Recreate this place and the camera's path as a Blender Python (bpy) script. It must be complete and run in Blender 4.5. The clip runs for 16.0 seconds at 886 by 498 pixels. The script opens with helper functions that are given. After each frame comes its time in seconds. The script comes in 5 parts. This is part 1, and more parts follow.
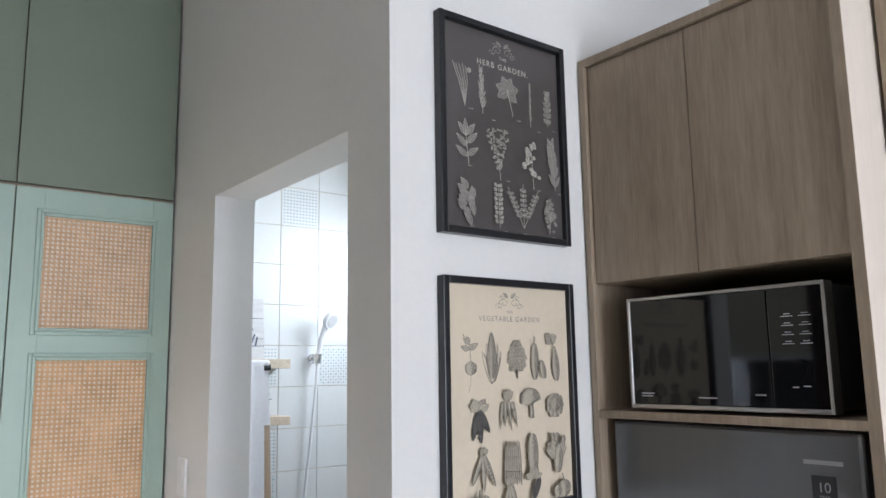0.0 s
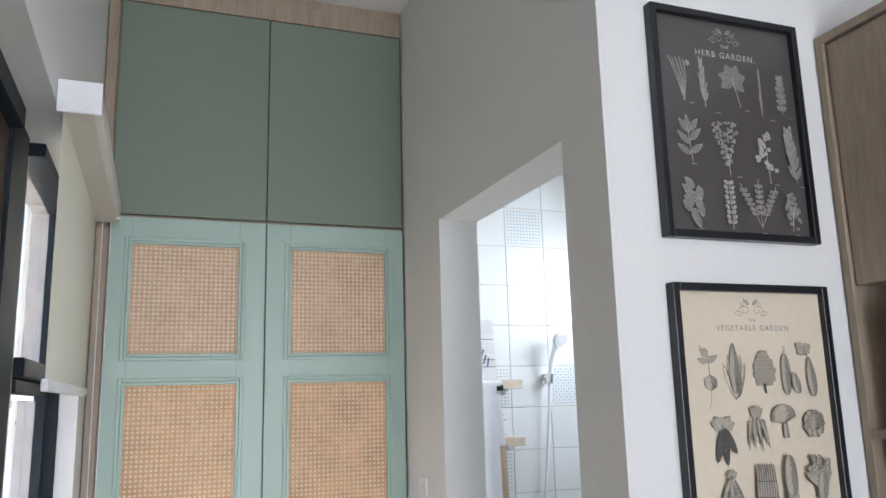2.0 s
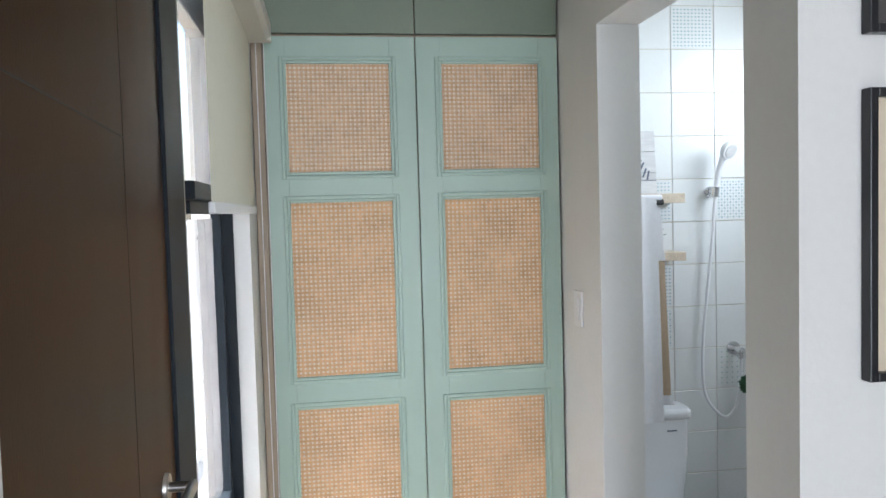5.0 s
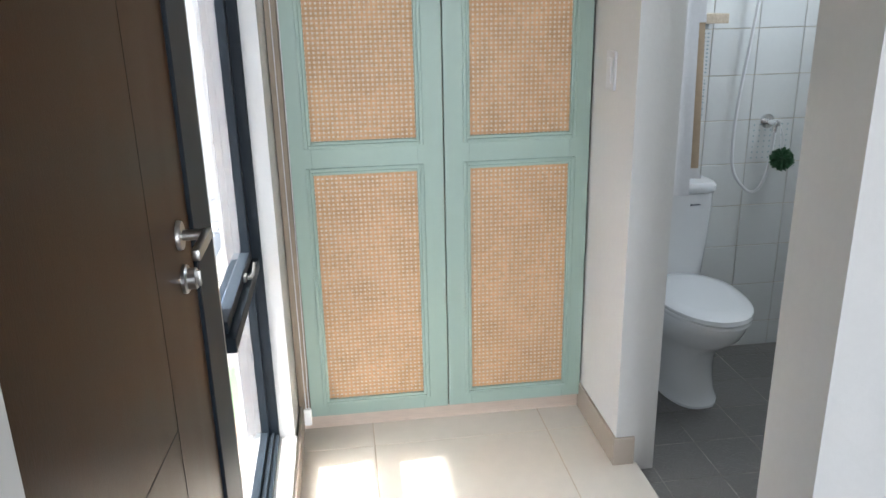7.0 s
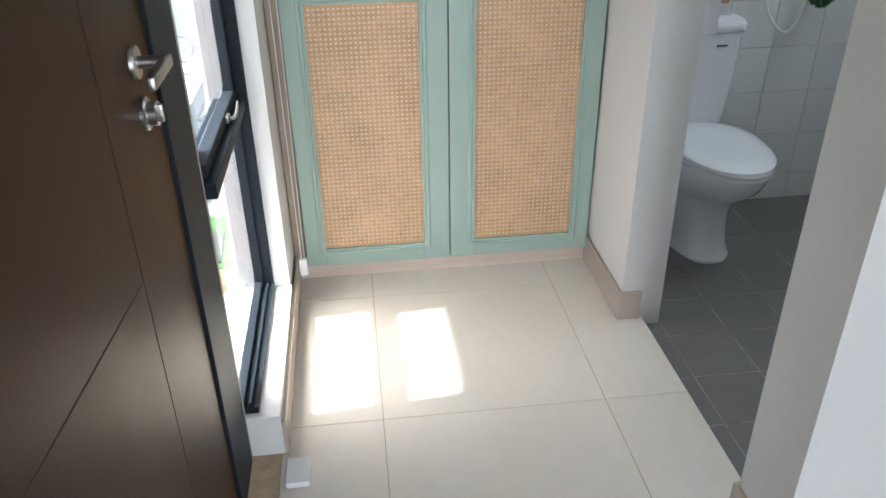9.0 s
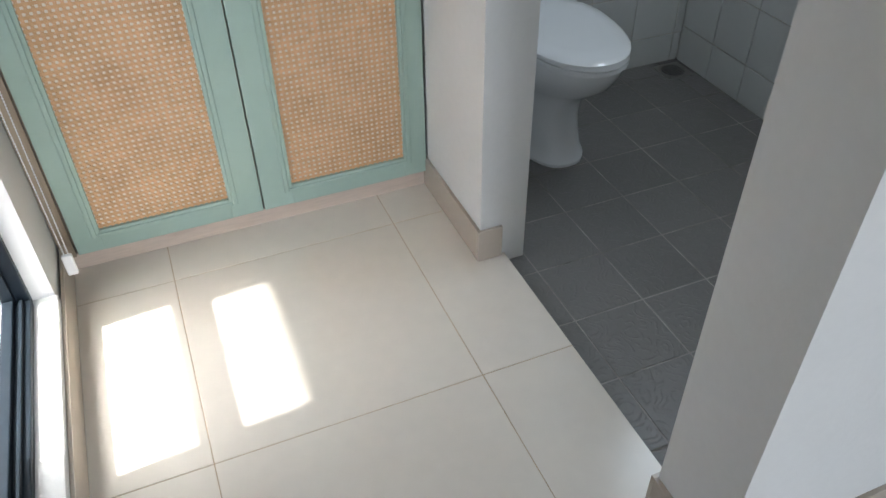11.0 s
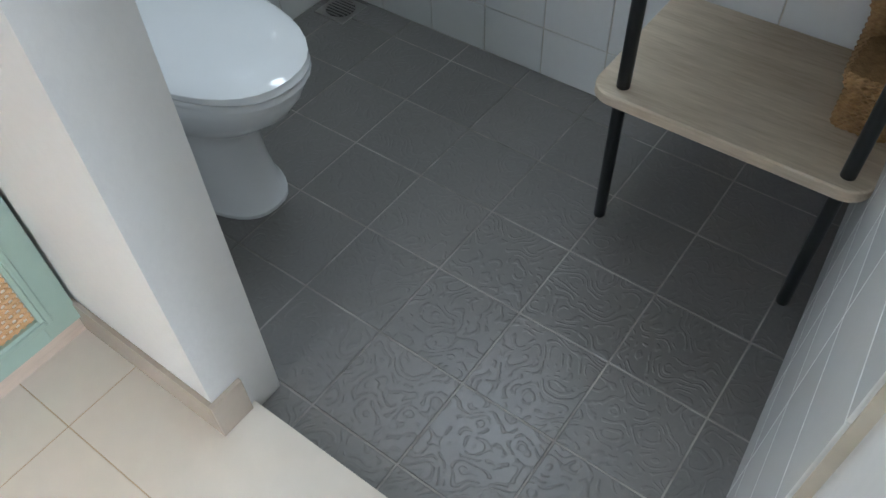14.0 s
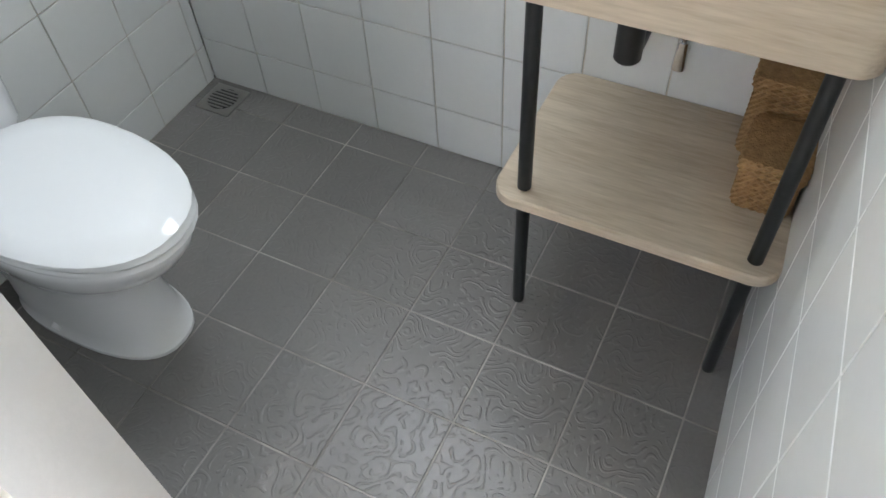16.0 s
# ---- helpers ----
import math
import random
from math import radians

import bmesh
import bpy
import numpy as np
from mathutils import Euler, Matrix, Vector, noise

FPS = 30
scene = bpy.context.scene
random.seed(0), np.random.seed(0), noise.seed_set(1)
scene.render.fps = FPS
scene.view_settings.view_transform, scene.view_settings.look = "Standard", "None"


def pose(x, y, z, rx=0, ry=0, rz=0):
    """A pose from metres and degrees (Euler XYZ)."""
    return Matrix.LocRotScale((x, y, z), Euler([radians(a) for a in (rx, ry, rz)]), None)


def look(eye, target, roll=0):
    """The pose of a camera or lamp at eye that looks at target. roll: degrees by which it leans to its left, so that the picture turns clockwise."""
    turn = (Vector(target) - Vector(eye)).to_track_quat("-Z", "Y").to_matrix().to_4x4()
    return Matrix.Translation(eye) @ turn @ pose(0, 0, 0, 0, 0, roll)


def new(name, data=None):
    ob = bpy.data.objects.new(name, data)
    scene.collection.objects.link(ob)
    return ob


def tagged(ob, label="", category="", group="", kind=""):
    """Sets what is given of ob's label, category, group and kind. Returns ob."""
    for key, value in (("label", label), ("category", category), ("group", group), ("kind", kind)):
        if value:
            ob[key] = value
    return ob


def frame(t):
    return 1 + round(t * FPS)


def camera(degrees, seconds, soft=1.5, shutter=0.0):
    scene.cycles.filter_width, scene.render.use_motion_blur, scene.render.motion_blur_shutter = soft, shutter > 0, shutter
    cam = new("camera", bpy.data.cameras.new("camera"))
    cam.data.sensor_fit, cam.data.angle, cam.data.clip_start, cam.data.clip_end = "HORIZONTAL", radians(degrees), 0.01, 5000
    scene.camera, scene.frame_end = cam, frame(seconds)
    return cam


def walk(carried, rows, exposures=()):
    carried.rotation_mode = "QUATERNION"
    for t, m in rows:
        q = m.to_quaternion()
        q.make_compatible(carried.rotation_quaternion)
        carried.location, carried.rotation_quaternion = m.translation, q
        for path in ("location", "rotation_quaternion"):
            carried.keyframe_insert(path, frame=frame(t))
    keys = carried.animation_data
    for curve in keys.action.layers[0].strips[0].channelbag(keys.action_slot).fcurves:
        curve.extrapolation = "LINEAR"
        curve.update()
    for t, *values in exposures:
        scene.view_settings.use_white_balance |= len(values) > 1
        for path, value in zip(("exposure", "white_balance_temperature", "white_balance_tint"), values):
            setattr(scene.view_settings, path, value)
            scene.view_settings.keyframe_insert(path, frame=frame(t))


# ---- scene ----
cam = camera(59.8, 16.0)
PATH = [
    (0, (-0.121, -0.381, 1.551), (1.088, 1.182, 1.859), -0.9),
    (0.5, (-0.141, -0.385, 1.546), (0.913, 1.286, 1.852), -1.1),
    (1, (-0.135, -0.354, 1.541), (0.748, 1.414, 1.852), -1.2),
    (1.5, (-0.124, -0.351, 1.54), (0.642, 1.464, 1.888), -1.1),
    (2, (-0.082, -0.353, 1.537), (0.608, 1.486, 1.915), -1.5),
    (2.5, (-0.05, -0.352, 1.519), (0.565, 1.508, 1.919), -1.6),
    (3, (-0.04, -0.331, 1.489), (0.474, 1.558, 1.897), -1.4),
    (3.2, (-0.044, -0.333, 1.486), (0.437, 1.567, 1.881), -1.7),
    (5.3, (-0.06, -0.277, 1.564), (0.228, 1.694, 1.384), -1.5),
    (5.5, (-0.066, -0.26, 1.542), (0.217, 1.707, 1.316), -1.5),
    (6, (-0.068, -0.223, 1.506), (0.202, 1.724, 1.135), -1.5),
    (6.5, (-0.064, -0.199, 1.488), (0.193, 1.718, 0.981), -1.2),
    (7, (-0.07, -0.182, 1.46), (0.175, 1.7, 0.83), -1.2),
    (7.5, (-0.078, -0.162, 1.438), (0.153, 1.693, 0.726), -1.0),
    (8, (-0.082, -0.147, 1.416), (0.129, 1.677, 0.623), -1.0),
    (8.2, (-0.08, -0.145, 1.406), (0.123, 1.663, 0.575), -1.1),
    (10.3, (0.04, 0.255, 1.343), (0.283, 1.864, 0.18), -1.0),
    (10.5, (0.039, 0.303, 1.321), (0.369, 1.88, 0.136), -1.2),
    (11, (0.079, 0.476, 1.347), (0.646, 1.895, 0.056), -1.0),
    (11.5, (0.138, 0.603, 1.318), (0.839, 1.893, -0.04), -1.2),
    (12, (0.169, 0.754, 1.264), (0.956, 1.899, -0.174), -1.5),
    (12.5, (0.2, 0.836, 1.252), (1.042, 1.889, -0.225), -2.3),
    (13, (0.287, 0.941, 1.257), (1.21, 1.874, -0.252), -2.5),
    (13.5, (0.402, 1.049, 1.254), (1.372, 1.901, -0.274), -2.6),
    (14, (0.49, 1.172, 1.239), (1.495, 1.966, -0.298), -2.5),
    (14.5, (0.552, 1.249, 1.248), (1.569, 1.996, -0.303), -2.8),
    (15, (0.604, 1.279, 1.273), (1.657, 1.962, -0.284), -3.1),
    (15.5, (0.654, 1.285, 1.306), (1.724, 1.909, -0.264), -3.7),
    (16, (0.682, 1.266, 1.348), (1.779, 1.885, -0.206), -3.9),
]
walk(cam, [(t, look(eye, target, roll)) for t, eye, target, roll in PATH],
     exposures=[(0, 2.75, 6400, 12), (3.2, 2.72, 6400, 12), (5.3, 2.65, 6400, 9), (8.2, 2.6, 6350, 9), (10.5, 2.25, 6300, 8), (12.5, 2.45, 6200, 7), (14.5, 2.95, 6200, 6), (16.0, 3.5, 6750, 10)])

# ---- world and light ----
SUN_DIR = Vector((0.53, 0.045, -1.0)).normalized()
world = bpy.data.worlds.new("sky")
scene.world = world
world.use_nodes = True
wn = world.node_tree
sky = wn.nodes.new("ShaderNodeTexSky")
sky.sky_type, sky.sun_disc = "NISHITA", False
sky.sun_elevation = math.asin(-SUN_DIR.z)
sky.dust_density = 4.0
sky.sun_rotation = math.atan2(-SUN_DIR.x, -SUN_DIR.y)
wn.nodes["Background"].inputs["Strength"].default_value = 0.15
wn.links.new(sky.outputs[0], wn.nodes["Background"].inputs["Color"])

sun_data = bpy.data.lights.new("sun", "SUN")
sun_data.energy, sun_data.angle, sun_data.color = 2.0, radians(1.0), (1.0, 0.96, 0.90)
sun = new("sun", sun_data)
sun.matrix_world = look(-SUN_DIR * 10, (0, 0, 0))


def area(name, eye, target, sx, sy, watts, colour):
    d = bpy.data.lights.new(name, "AREA")
    d.shape, d.size, d.size_y, d.energy, d.color = "RECTANGLE", sx, sy, watts, colour
    ob = new(name, d)
    ob.matrix_world = look(eye, target)
    return ob


area("south_window_light", (0.65, -6.47, 1.25), (0.65, 0, 0.80), 1.6, 1.55, 33, (0.82, 0.89, 1.0))
area("bath_window_light", (1.955, 2.05, 2.05), (1.0, 2.05, 1.5), 0.7, 0.46, 2.35, (0.82, 0.91, 1.0))


import collections

# ---- materials ----
def surface(name, col, rough=0.5, metal=0.0, amount=0.06, fine=60.0, broad=2.5, bump=0.05, bump_scale=150.0,
            stretch=(1, 1, 1), vary=0.0, coat=0.0, col2=None, spec=0.5, trans=0.0):
    """Principled surface with fine grain, broad blotches and relief; vary: from piece to piece."""
    m = bpy.data.materials.new(name)
    m.use_nodes = True
    nt = m.node_tree
    n, l = nt.nodes, nt.links
    b = n["Principled BSDF"]
    tc, mp = n.new("ShaderNodeTexCoord"), n.new("ShaderNodeMapping")
    mp.inputs["Scale"].default_value = stretch
    info = n.new("ShaderNodeObjectInfo")
    add = n.new("ShaderNodeVectorMath")
    add.operation = "MULTIPLY_ADD"
    l.new(info.outputs["Random"], add.inputs[0])
    add.inputs[1].default_value = (7, 3, 5)
    l.new(tc.outputs["Object"], add.inputs[2])
    l.new(add.outputs[0], mp.inputs["Vector"])
    a, c, d = (n.new("ShaderNodeTexNoise") for _ in range(3))
    for node, scale, detail in ((a, fine, 4), (c, broad, 3), (d, bump_scale, 3)):
        node.inputs["Scale"].default_value, node.inputs["Detail"].default_value = scale, detail
        l.new(mp.outputs[0], node.inputs["Vector"])
    s1 = n.new("ShaderNodeMath"); s1.operation = "ADD"
    l.new(a.outputs["Fac"], s1.inputs[0]); l.new(c.outputs["Fac"], s1.inputs[1])
    mr = n.new("ShaderNodeMapRange")
    mr.inputs["From Min"].default_value, mr.inputs["From Max"].default_value = 0.65, 1.35
    l.new(s1.outputs[0], mr.inputs["Value"])
    mix = n.new("ShaderNodeMix"); mix.data_type = "RGBA"
    dark = [v * (1 - amount) for v in col] if col2 is None else col2
    lite = [min(1, v * (1 + amount)) for v in col]
    mix.inputs["A"].default_value, mix.inputs["B"].default_value = (*dark, 1), (*lite, 1)
    l.new(mr.outputs[0], mix.inputs["Factor"])
    hsv = n.new("ShaderNodeHueSaturation")
    vr = n.new("ShaderNodeMapRange")
    vr.inputs["To Min"].default_value, vr.inputs["To Max"].default_value = 1 - vary, 1 + vary
    l.new(info.outputs["Random"], vr.inputs["Value"])
    l.new(vr.outputs[0], hsv.inputs["Value"])
    l.new(mix.outputs["Result"], hsv.inputs["Color"])
    l.new(hsv.outputs[0], b.inputs["Base Color"])
    rr = n.new("ShaderNodeMapRange")
    rr.inputs["To Min"].default_value, rr.inputs["To Max"].default_value = max(0.02, rough * 0.85), min(1, rough * 1.15)
    l.new(c.outputs["Fac"], rr.inputs["Value"]); l.new(rr.outputs[0], b.inputs["Roughness"])
    b.inputs["Metallic"].default_value = metal
    b.inputs["Specular IOR Level"].default_value = spec
    b.inputs["Coat Weight"].default_value = coat
    b.inputs["Transmission Weight"].default_value = trans
    bp = n.new("ShaderNodeBump")
    bp.inputs["Strength"].default_value, bp.inputs["Distance"].default_value = bump, 0.004
    l.new(d.outputs["Fac"], bp.inputs["Height"]); l.new(bp.outputs[0], b.inputs["Normal"])
    return m


M = {}
M["wall"] = surface("wall_paint", (0.74, 0.735, 0.72), 0.75, amount=0.02, bump=0.12, bump_scale=90)
M["bathpaint"] = surface("bath_paint", (0.78, 0.78, 0.74), 0.7, amount=0.02)
M["ceiling"] = surface("ceiling_paint", (0.8, 0.78, 0.76), 0.85, amount=0.02)
M["floor"] = surface("cream_porcelain", (0.76, 0.70, 0.62), 0.19, amount=0.03, fine=25, bump=0.01, vary=0.012)
M["grout"] = surface("ochre_grout", (0.50, 0.38, 0.25), 0.85, amount=0.25, fine=30)
M["skirting"] = surface("skirting_tile", (0.50, 0.43, 0.36), 0.25, amount=0.03)
M["greytile"] = surface("grey_floor_tile", (0.180, 0.170, 0.164), 0.33, amount=0.08, fine=120, vary=0.05, bump=0.0)
M["greygrout"] = surface("grey_grout", (0.33, 0.31, 0.28), 0.9, amount=0.7, fine=12)
M["whitetile"] = surface("white_wall_tile", (0.74, 0.75, 0.74), 0.2, amount=0.015, vary=0.015, bump=0.02, bump_scale=25)
M["whitegrout"] = surface("wall_grout", (0.62, 0.57, 0.48), 0.9, amount=0.15, fine=14)
M["green"] = surface("sage_green_lacquer", (0.345, 0.455, 0.39), 0.42, amount=0.02, bump=0.03)
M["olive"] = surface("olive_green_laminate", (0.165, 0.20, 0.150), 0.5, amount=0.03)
M["cane"] = surface("cane", (0.72, 0.46, 0.25), 0.6, amount=0.16, fine=55, broad=9, bump=0.3, bump_scale=400, col2=(0.55, 0.33, 0.16))
M["caneback"] = surface("cane_backing", (0.86, 0.78, 0.68), 0.8, amount=0.12, fine=30)
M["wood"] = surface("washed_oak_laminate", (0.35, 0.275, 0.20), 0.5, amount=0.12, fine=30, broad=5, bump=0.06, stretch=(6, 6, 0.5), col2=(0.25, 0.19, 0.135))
M["woodlight"] = surface("pale_oak_laminate", (0.60, 0.51, 0.40), 0.5, amount=0.1, fine=26, broad=5, bump=0.06, stretch=(7, 0.6, 7), col2=(0.46, 0.37, 0.27))
# lighter copy of the oak, with window light put into the colour
M["litpanel"] = surface("window_lit_oak_panel", (0.74, 0.66, 0.58), 0.5, amount=0.05, stretch=(6, 6, 0.5), fine=26)
M["kick"] = surface("bleached_plinth", (0.62, 0.50, 0.41), 0.55, amount=0.1, stretch=(0.6, 6, 6), fine=30)
M["brown"] = surface("dark_brown_door", (0.047, 0.0185, 0.006), 0.36, spec=0.09, amount=0.15, fine=70, broad=3, bump=0.05, stretch=(3, 3, 0.5))
M["groove"] = surface("door_groove", (0.012, 0.007, 0.005), 0.6)
M["alu"] = surface("anthracite_aluminium", (0.011, 0.017, 0.024), 0.5, spec=0.2, amount=0.08, bump=0.02)
M["aluedge"] = surface("aluminium_edge", (0.42, 0.40, 0.38), 0.4, amount=0.05)
M["steel"] = surface("brushed_steel", (0.44, 0.425, 0.41), 0.32, metal=1.0, amount=0.06, stretch=(1, 1, 12), fine=90)
M["handlegrey"] = surface("grey_cast_metal", (0.22, 0.22, 0.215), 0.35, metal=0.6, amount=0.05)
M["chrome"] = surface("chrome", (0.75, 0.75, 0.76), 0.08, metal=1.0, amount=0.02)
M["fridge"] = surface("fridge_steel", (0.17, 0.17, 0.173), 0.30, metal=0.85, amount=0.04, stretch=(1, 12, 1), fine=90)
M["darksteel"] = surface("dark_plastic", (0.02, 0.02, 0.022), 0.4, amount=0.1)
M["blackglass"] = surface("black_glass", (0.006, 0.006, 0.007), 0.05, amount=0.1, bump=0.0)
M["ceramic"] = surface("white_ceramic", (0.80, 0.81, 0.82), 0.1, amount=0.008, bump=0.0, coat=0.3)
M["plastic"] = surface("white_plastic", (0.78, 0.78, 0.79), 0.35, amount=0.01, bump=0.0)
M["fabric"] = surface("cream_blind_cloth", (0.70, 0.67, 0.55), 0.9, amount=0.03, bump=0.25, bump_scale=600)
M["cassette"] = surface("blind_cassette", (0.62, 0.59, 0.53), 0.45, amount=0.02)
M["frameblack"] = surface("black_picture_frame", (0.012, 0.013, 0.016), 0.3, amount=0.1)
M["printdark"] = surface("charcoal_print", (0.075, 0.068, 0.067), 0.35, amount=0.06, fine=120, coat=0.6)
M["printcream"] = surface("cream_print", (0.67, 0.58, 0.45), 0.45, amount=0.04, fine=60, coat=0.5)
M["inklight"] = surface("pale_ink", (0.44, 0.415, 0.375), 0.6, amount=0.3, fine=300)
M["inkmid"] = surface("grey_ink", (0.24, 0.22, 0.20), 0.6, amount=0.4, fine=300)
M["inkdark"] = surface("dark_ink", (0.075, 0.07, 0.065), 0.6, amount=0.4, fine=300)
M["black"] = surface("black_steel", (0.012, 0.014, 0.016), 0.35, amount=0.1)
M["towel"] = surface("white_towel", (0.74, 0.73, 0.74), 0.95, amount=0.04, bump=0.8, bump_scale=450)
M["towelbeige"] = surface("beige_towel", (0.48, 0.36, 0.25), 0.95, amount=0.08, bump=0.8, bump_scale=450)
M["basket"] = surface("seagrass", (0.36, 0.22, 0.10), 0.8, amount=0.3, fine=80, bump=0.8, bump_scale=200, col2=(0.20, 0.11, 0.045))
M["loofah"] = surface("green_mesh", (0.035, 0.10, 0.045), 0.7, amount=0.4, fine=60, bump=0.5)
M["grass"] = surface("artificial_grass", (0.06, 0.22, 0.03), 0.9, amount=0.4, fine=200, bump=0.8)
M["mat"] = surface("dark_doormat", (0.05, 0.05, 0.055), 0.95, amount=0.2)
M["deck"] = surface("deck_board", (0.38, 0.20, 0.11), 0.6, amount=0.1, stretch=(8, 0.6, 8), fine=20, vary=0.08)
M["paving"] = surface("pale_paving", (0.50, 0.46, 0.40), 0.7, amount=0.08)
M["outwhite"] = surface("outdoor_white_paint", (0.72, 0.73, 0.72), 0.7, amount=0.03)
M["leaf"] = surface("dark_leaf", (0.02, 0.05, 0.02), 0.5, amount=0.2)
M["blueink"] = surface("blue_ink", (0.07, 0.09, 0.13), 0.5, amount=0.2)
M["pattern"] = surface("pattern_glaze", (0.40, 0.50, 0.53), 0.2, amount=0.15, fine=100)
M["picgrey"] = surface("pale_plank_print", (0.55, 0.54, 0.53), 0.6, amount=0.15, fine=15, stretch=(1, 1, 6))
M["inkpale"] = surface("pale_engraving_tone", (0.43, 0.38, 0.30), 0.6, amount=0.12, fine=300)
M["inkshade"] = surface("dim_engraving_tone", (0.17, 0.158, 0.145), 0.6, amount=0.25, fine=300)
M["label"] = surface("grey_label", (0.35, 0.35, 0.36), 0.5)

glass = bpy.data.materials.new("window_glass")
glass.use_nodes = True
gb = glass.node_tree.nodes["Principled BSDF"]
gb.inputs["Base Color"].default_value = (0.95, 0.98, 1.0, 1)
gb.inputs["Roughness"].default_value, gb.inputs["Transmission Weight"].default_value, gb.inputs["IOR"].default_value = 0.0, 1.0, 1.45
M["glass"] = glass


def embossed(m, scale, strength, distance):
    """Leaf-like relief pressed into the floor tiles."""
    nt = m.node_tree
    n, l = nt.nodes, nt.links
    tc = n.new("ShaderNodeTexCoord")
    info = n.new("ShaderNodeObjectInfo")
    add = n.new("ShaderNodeVectorMath"); add.operation = "MULTIPLY_ADD"
    l.new(info.outputs["Random"], add.inputs[0]); add.inputs[1].default_value = (17, 9, 0); l.new(tc.outputs["Object"], add.inputs[2])
    swirl = n.new("ShaderNodeTexNoise"); swirl.inputs["Scale"].default_value, swirl.inputs["Detail"].default_value = scale, 0.6
    l.new(add.outputs[0], swirl.inputs["Vector"])
    turns = n.new("ShaderNodeMath"); turns.operation = "MULTIPLY"; l.new(swirl.outputs["Fac"], turns.inputs[0]); turns.inputs[1].default_value = 62.0
    wv = n.new("ShaderNodeMath"); wv.operation = "SINE"; l.new(turns.outputs[0], wv.inputs[0])
    gaps = n.new("ShaderNodeTexNoise"); gaps.inputs["Scale"].default_value, gaps.inputs["Detail"].default_value = 55, 1
    l.new(add.outputs[0], gaps.inputs["Vector"])
    gr = n.new("ShaderNodeMapRange"); gr.interpolation_type = "SMOOTHSTEP"; gr.inputs["From Min"].default_value, gr.inputs["From Max"].default_value = 0.38, 0.56
    l.new(gaps.outputs["Fac"], gr.inputs["Value"])
    wr = n.new("ShaderNodeMapRange"); wr.interpolation_type = "SMOOTHSTEP"; wr.inputs["From Min"].default_value = 0.0
    l.new(wv.outputs[0], wr.inputs["Value"])
    mr = n.new("ShaderNodeMath"); mr.operation = "MULTIPLY"; l.new(wr.outputs[0], mr.inputs[0]); l.new(gr.outputs[0], mr.inputs[1])
    bp = n.new("ShaderNodeBump"); bp.inputs["Strength"].default_value = strength; bp.inputs["Distance"].default_value = distance
    l.new(mr.outputs[0], bp.inputs["Height"])
    l.new(bp.outputs[0], n["Principled BSDF"].inputs["Normal"])


embossed(M["greytile"], 15, 0.62, 0.0012)


# ---- helpers for shapes ----
def thing(name, at, label="", category="", group="", kind=""):
    ob = new(name)
    ob.location = at
    ob.empty_display_size = 0.05
    return tagged(ob, label, category, group, kind)


def part(name, bm, material, parent=None, label="", smooth=False, **tags):
    me = bpy.data.meshes.new(name)
    bm.to_mesh(me)
    bm.free()
    if smooth:
        me.shade_smooth()
        me.set_sharp_from_angle(angle=radians(38))
    for m in (material if isinstance(material, (list, tuple)) else [material]):
        me.materials.append(m)
    ob = new(name, me)
    if parent is not None:
        ob.parent = parent
        if parent.type == "EMPTY":
            ob.matrix_parent_inverse = Matrix.Translation(-Vector(parent.location))
        else:
            ob.matrix_parent_inverse = Matrix.Translation(-Vector(parent.location)) if parent.location.length else Matrix()
    return tagged(ob, label, **tags)


def add_box(bm, x0, x1, y0, y1, z0, z1, bev=0.0, mat=0, m=None, segs=2):
    r = bmesh.ops.create_cube(bm, size=1.0)
    vs = r["verts"]
    for v in vs:
        v.co = Vector(((x0 + x1) / 2 + v.co.x * (x1 - x0), (y0 + y1) / 2 + v.co.y * (y1 - y0), (z0 + z1) / 2 + v.co.z * (z1 - z0)))
    fs = {f for v in vs for f in v.link_faces}
    for f in fs:
        f.material_index = mat
    if bev > 0:
        es = list({e for v in vs for e in v.link_edges})
        r2 = bmesh.ops.bevel(bm, geom=es, offset=bev, segments=segs, affect="EDGES", profile=0.5)
        vs = list({v for f in r2["faces"] for v in f.verts} | {v for v in vs if v.is_valid})
        for f in r2["faces"]:
            f.material_index = mat
    if m is not None:
        bmesh.ops.transform(bm, matrix=m, verts=list(set(vs)))
    return bm


def box(*a, **k):
    return add_box(bmesh.new(), *a, **k)


def add_tube(bm, points, radius, sides=10, mat=0, caps=True):
    """Round bar along points; radius: a number or one per point."""
    rings = []
    pts = [Vector(p) for p in points]
    up = Vector((0.13, 0.27, 0.95)).normalized()
    for i, p in enumerate(pts):
        d = (pts[min(i + 1, len(pts) - 1)] - pts[max(i - 1, 0)]).normalized()
        if abs(d.dot(up)) > 0.97:
            up = Vector((0.9, 0.3, 0.1)).normalized()
        u = d.cross(up).normalized()
        w = d.cross(u)
        up = -w if -w.dot(up) > 0 else w
        u = d.cross(up).normalized()
        w = d.cross(u)
        r = radius[i] if isinstance(radius, (list, tuple)) else radius
        rings.append([bm.verts.new(p + r * (math.cos(a) * u + math.sin(a) * w)) for a in (2 * math.pi * k / sides for k in range(sides))])
    for r0, r1 in zip(rings, rings[1:]):
        for k in range(sides):
            f = bm.faces.new((r0[k], r0[(k + 1) % sides], r1[(k + 1) % sides], r1[k]))
            f.material_index = mat
    if caps:
        for r in (rings[0], rings[-1]):
            f = bm.faces.new(r)
            f.material_index = mat
    bmesh.ops.recalc_face_normals(bm, faces=bm.faces)
    return bm


def tube(points, radius, sides=10):
    return add_tube(bmesh.new(), points, radius, sides)


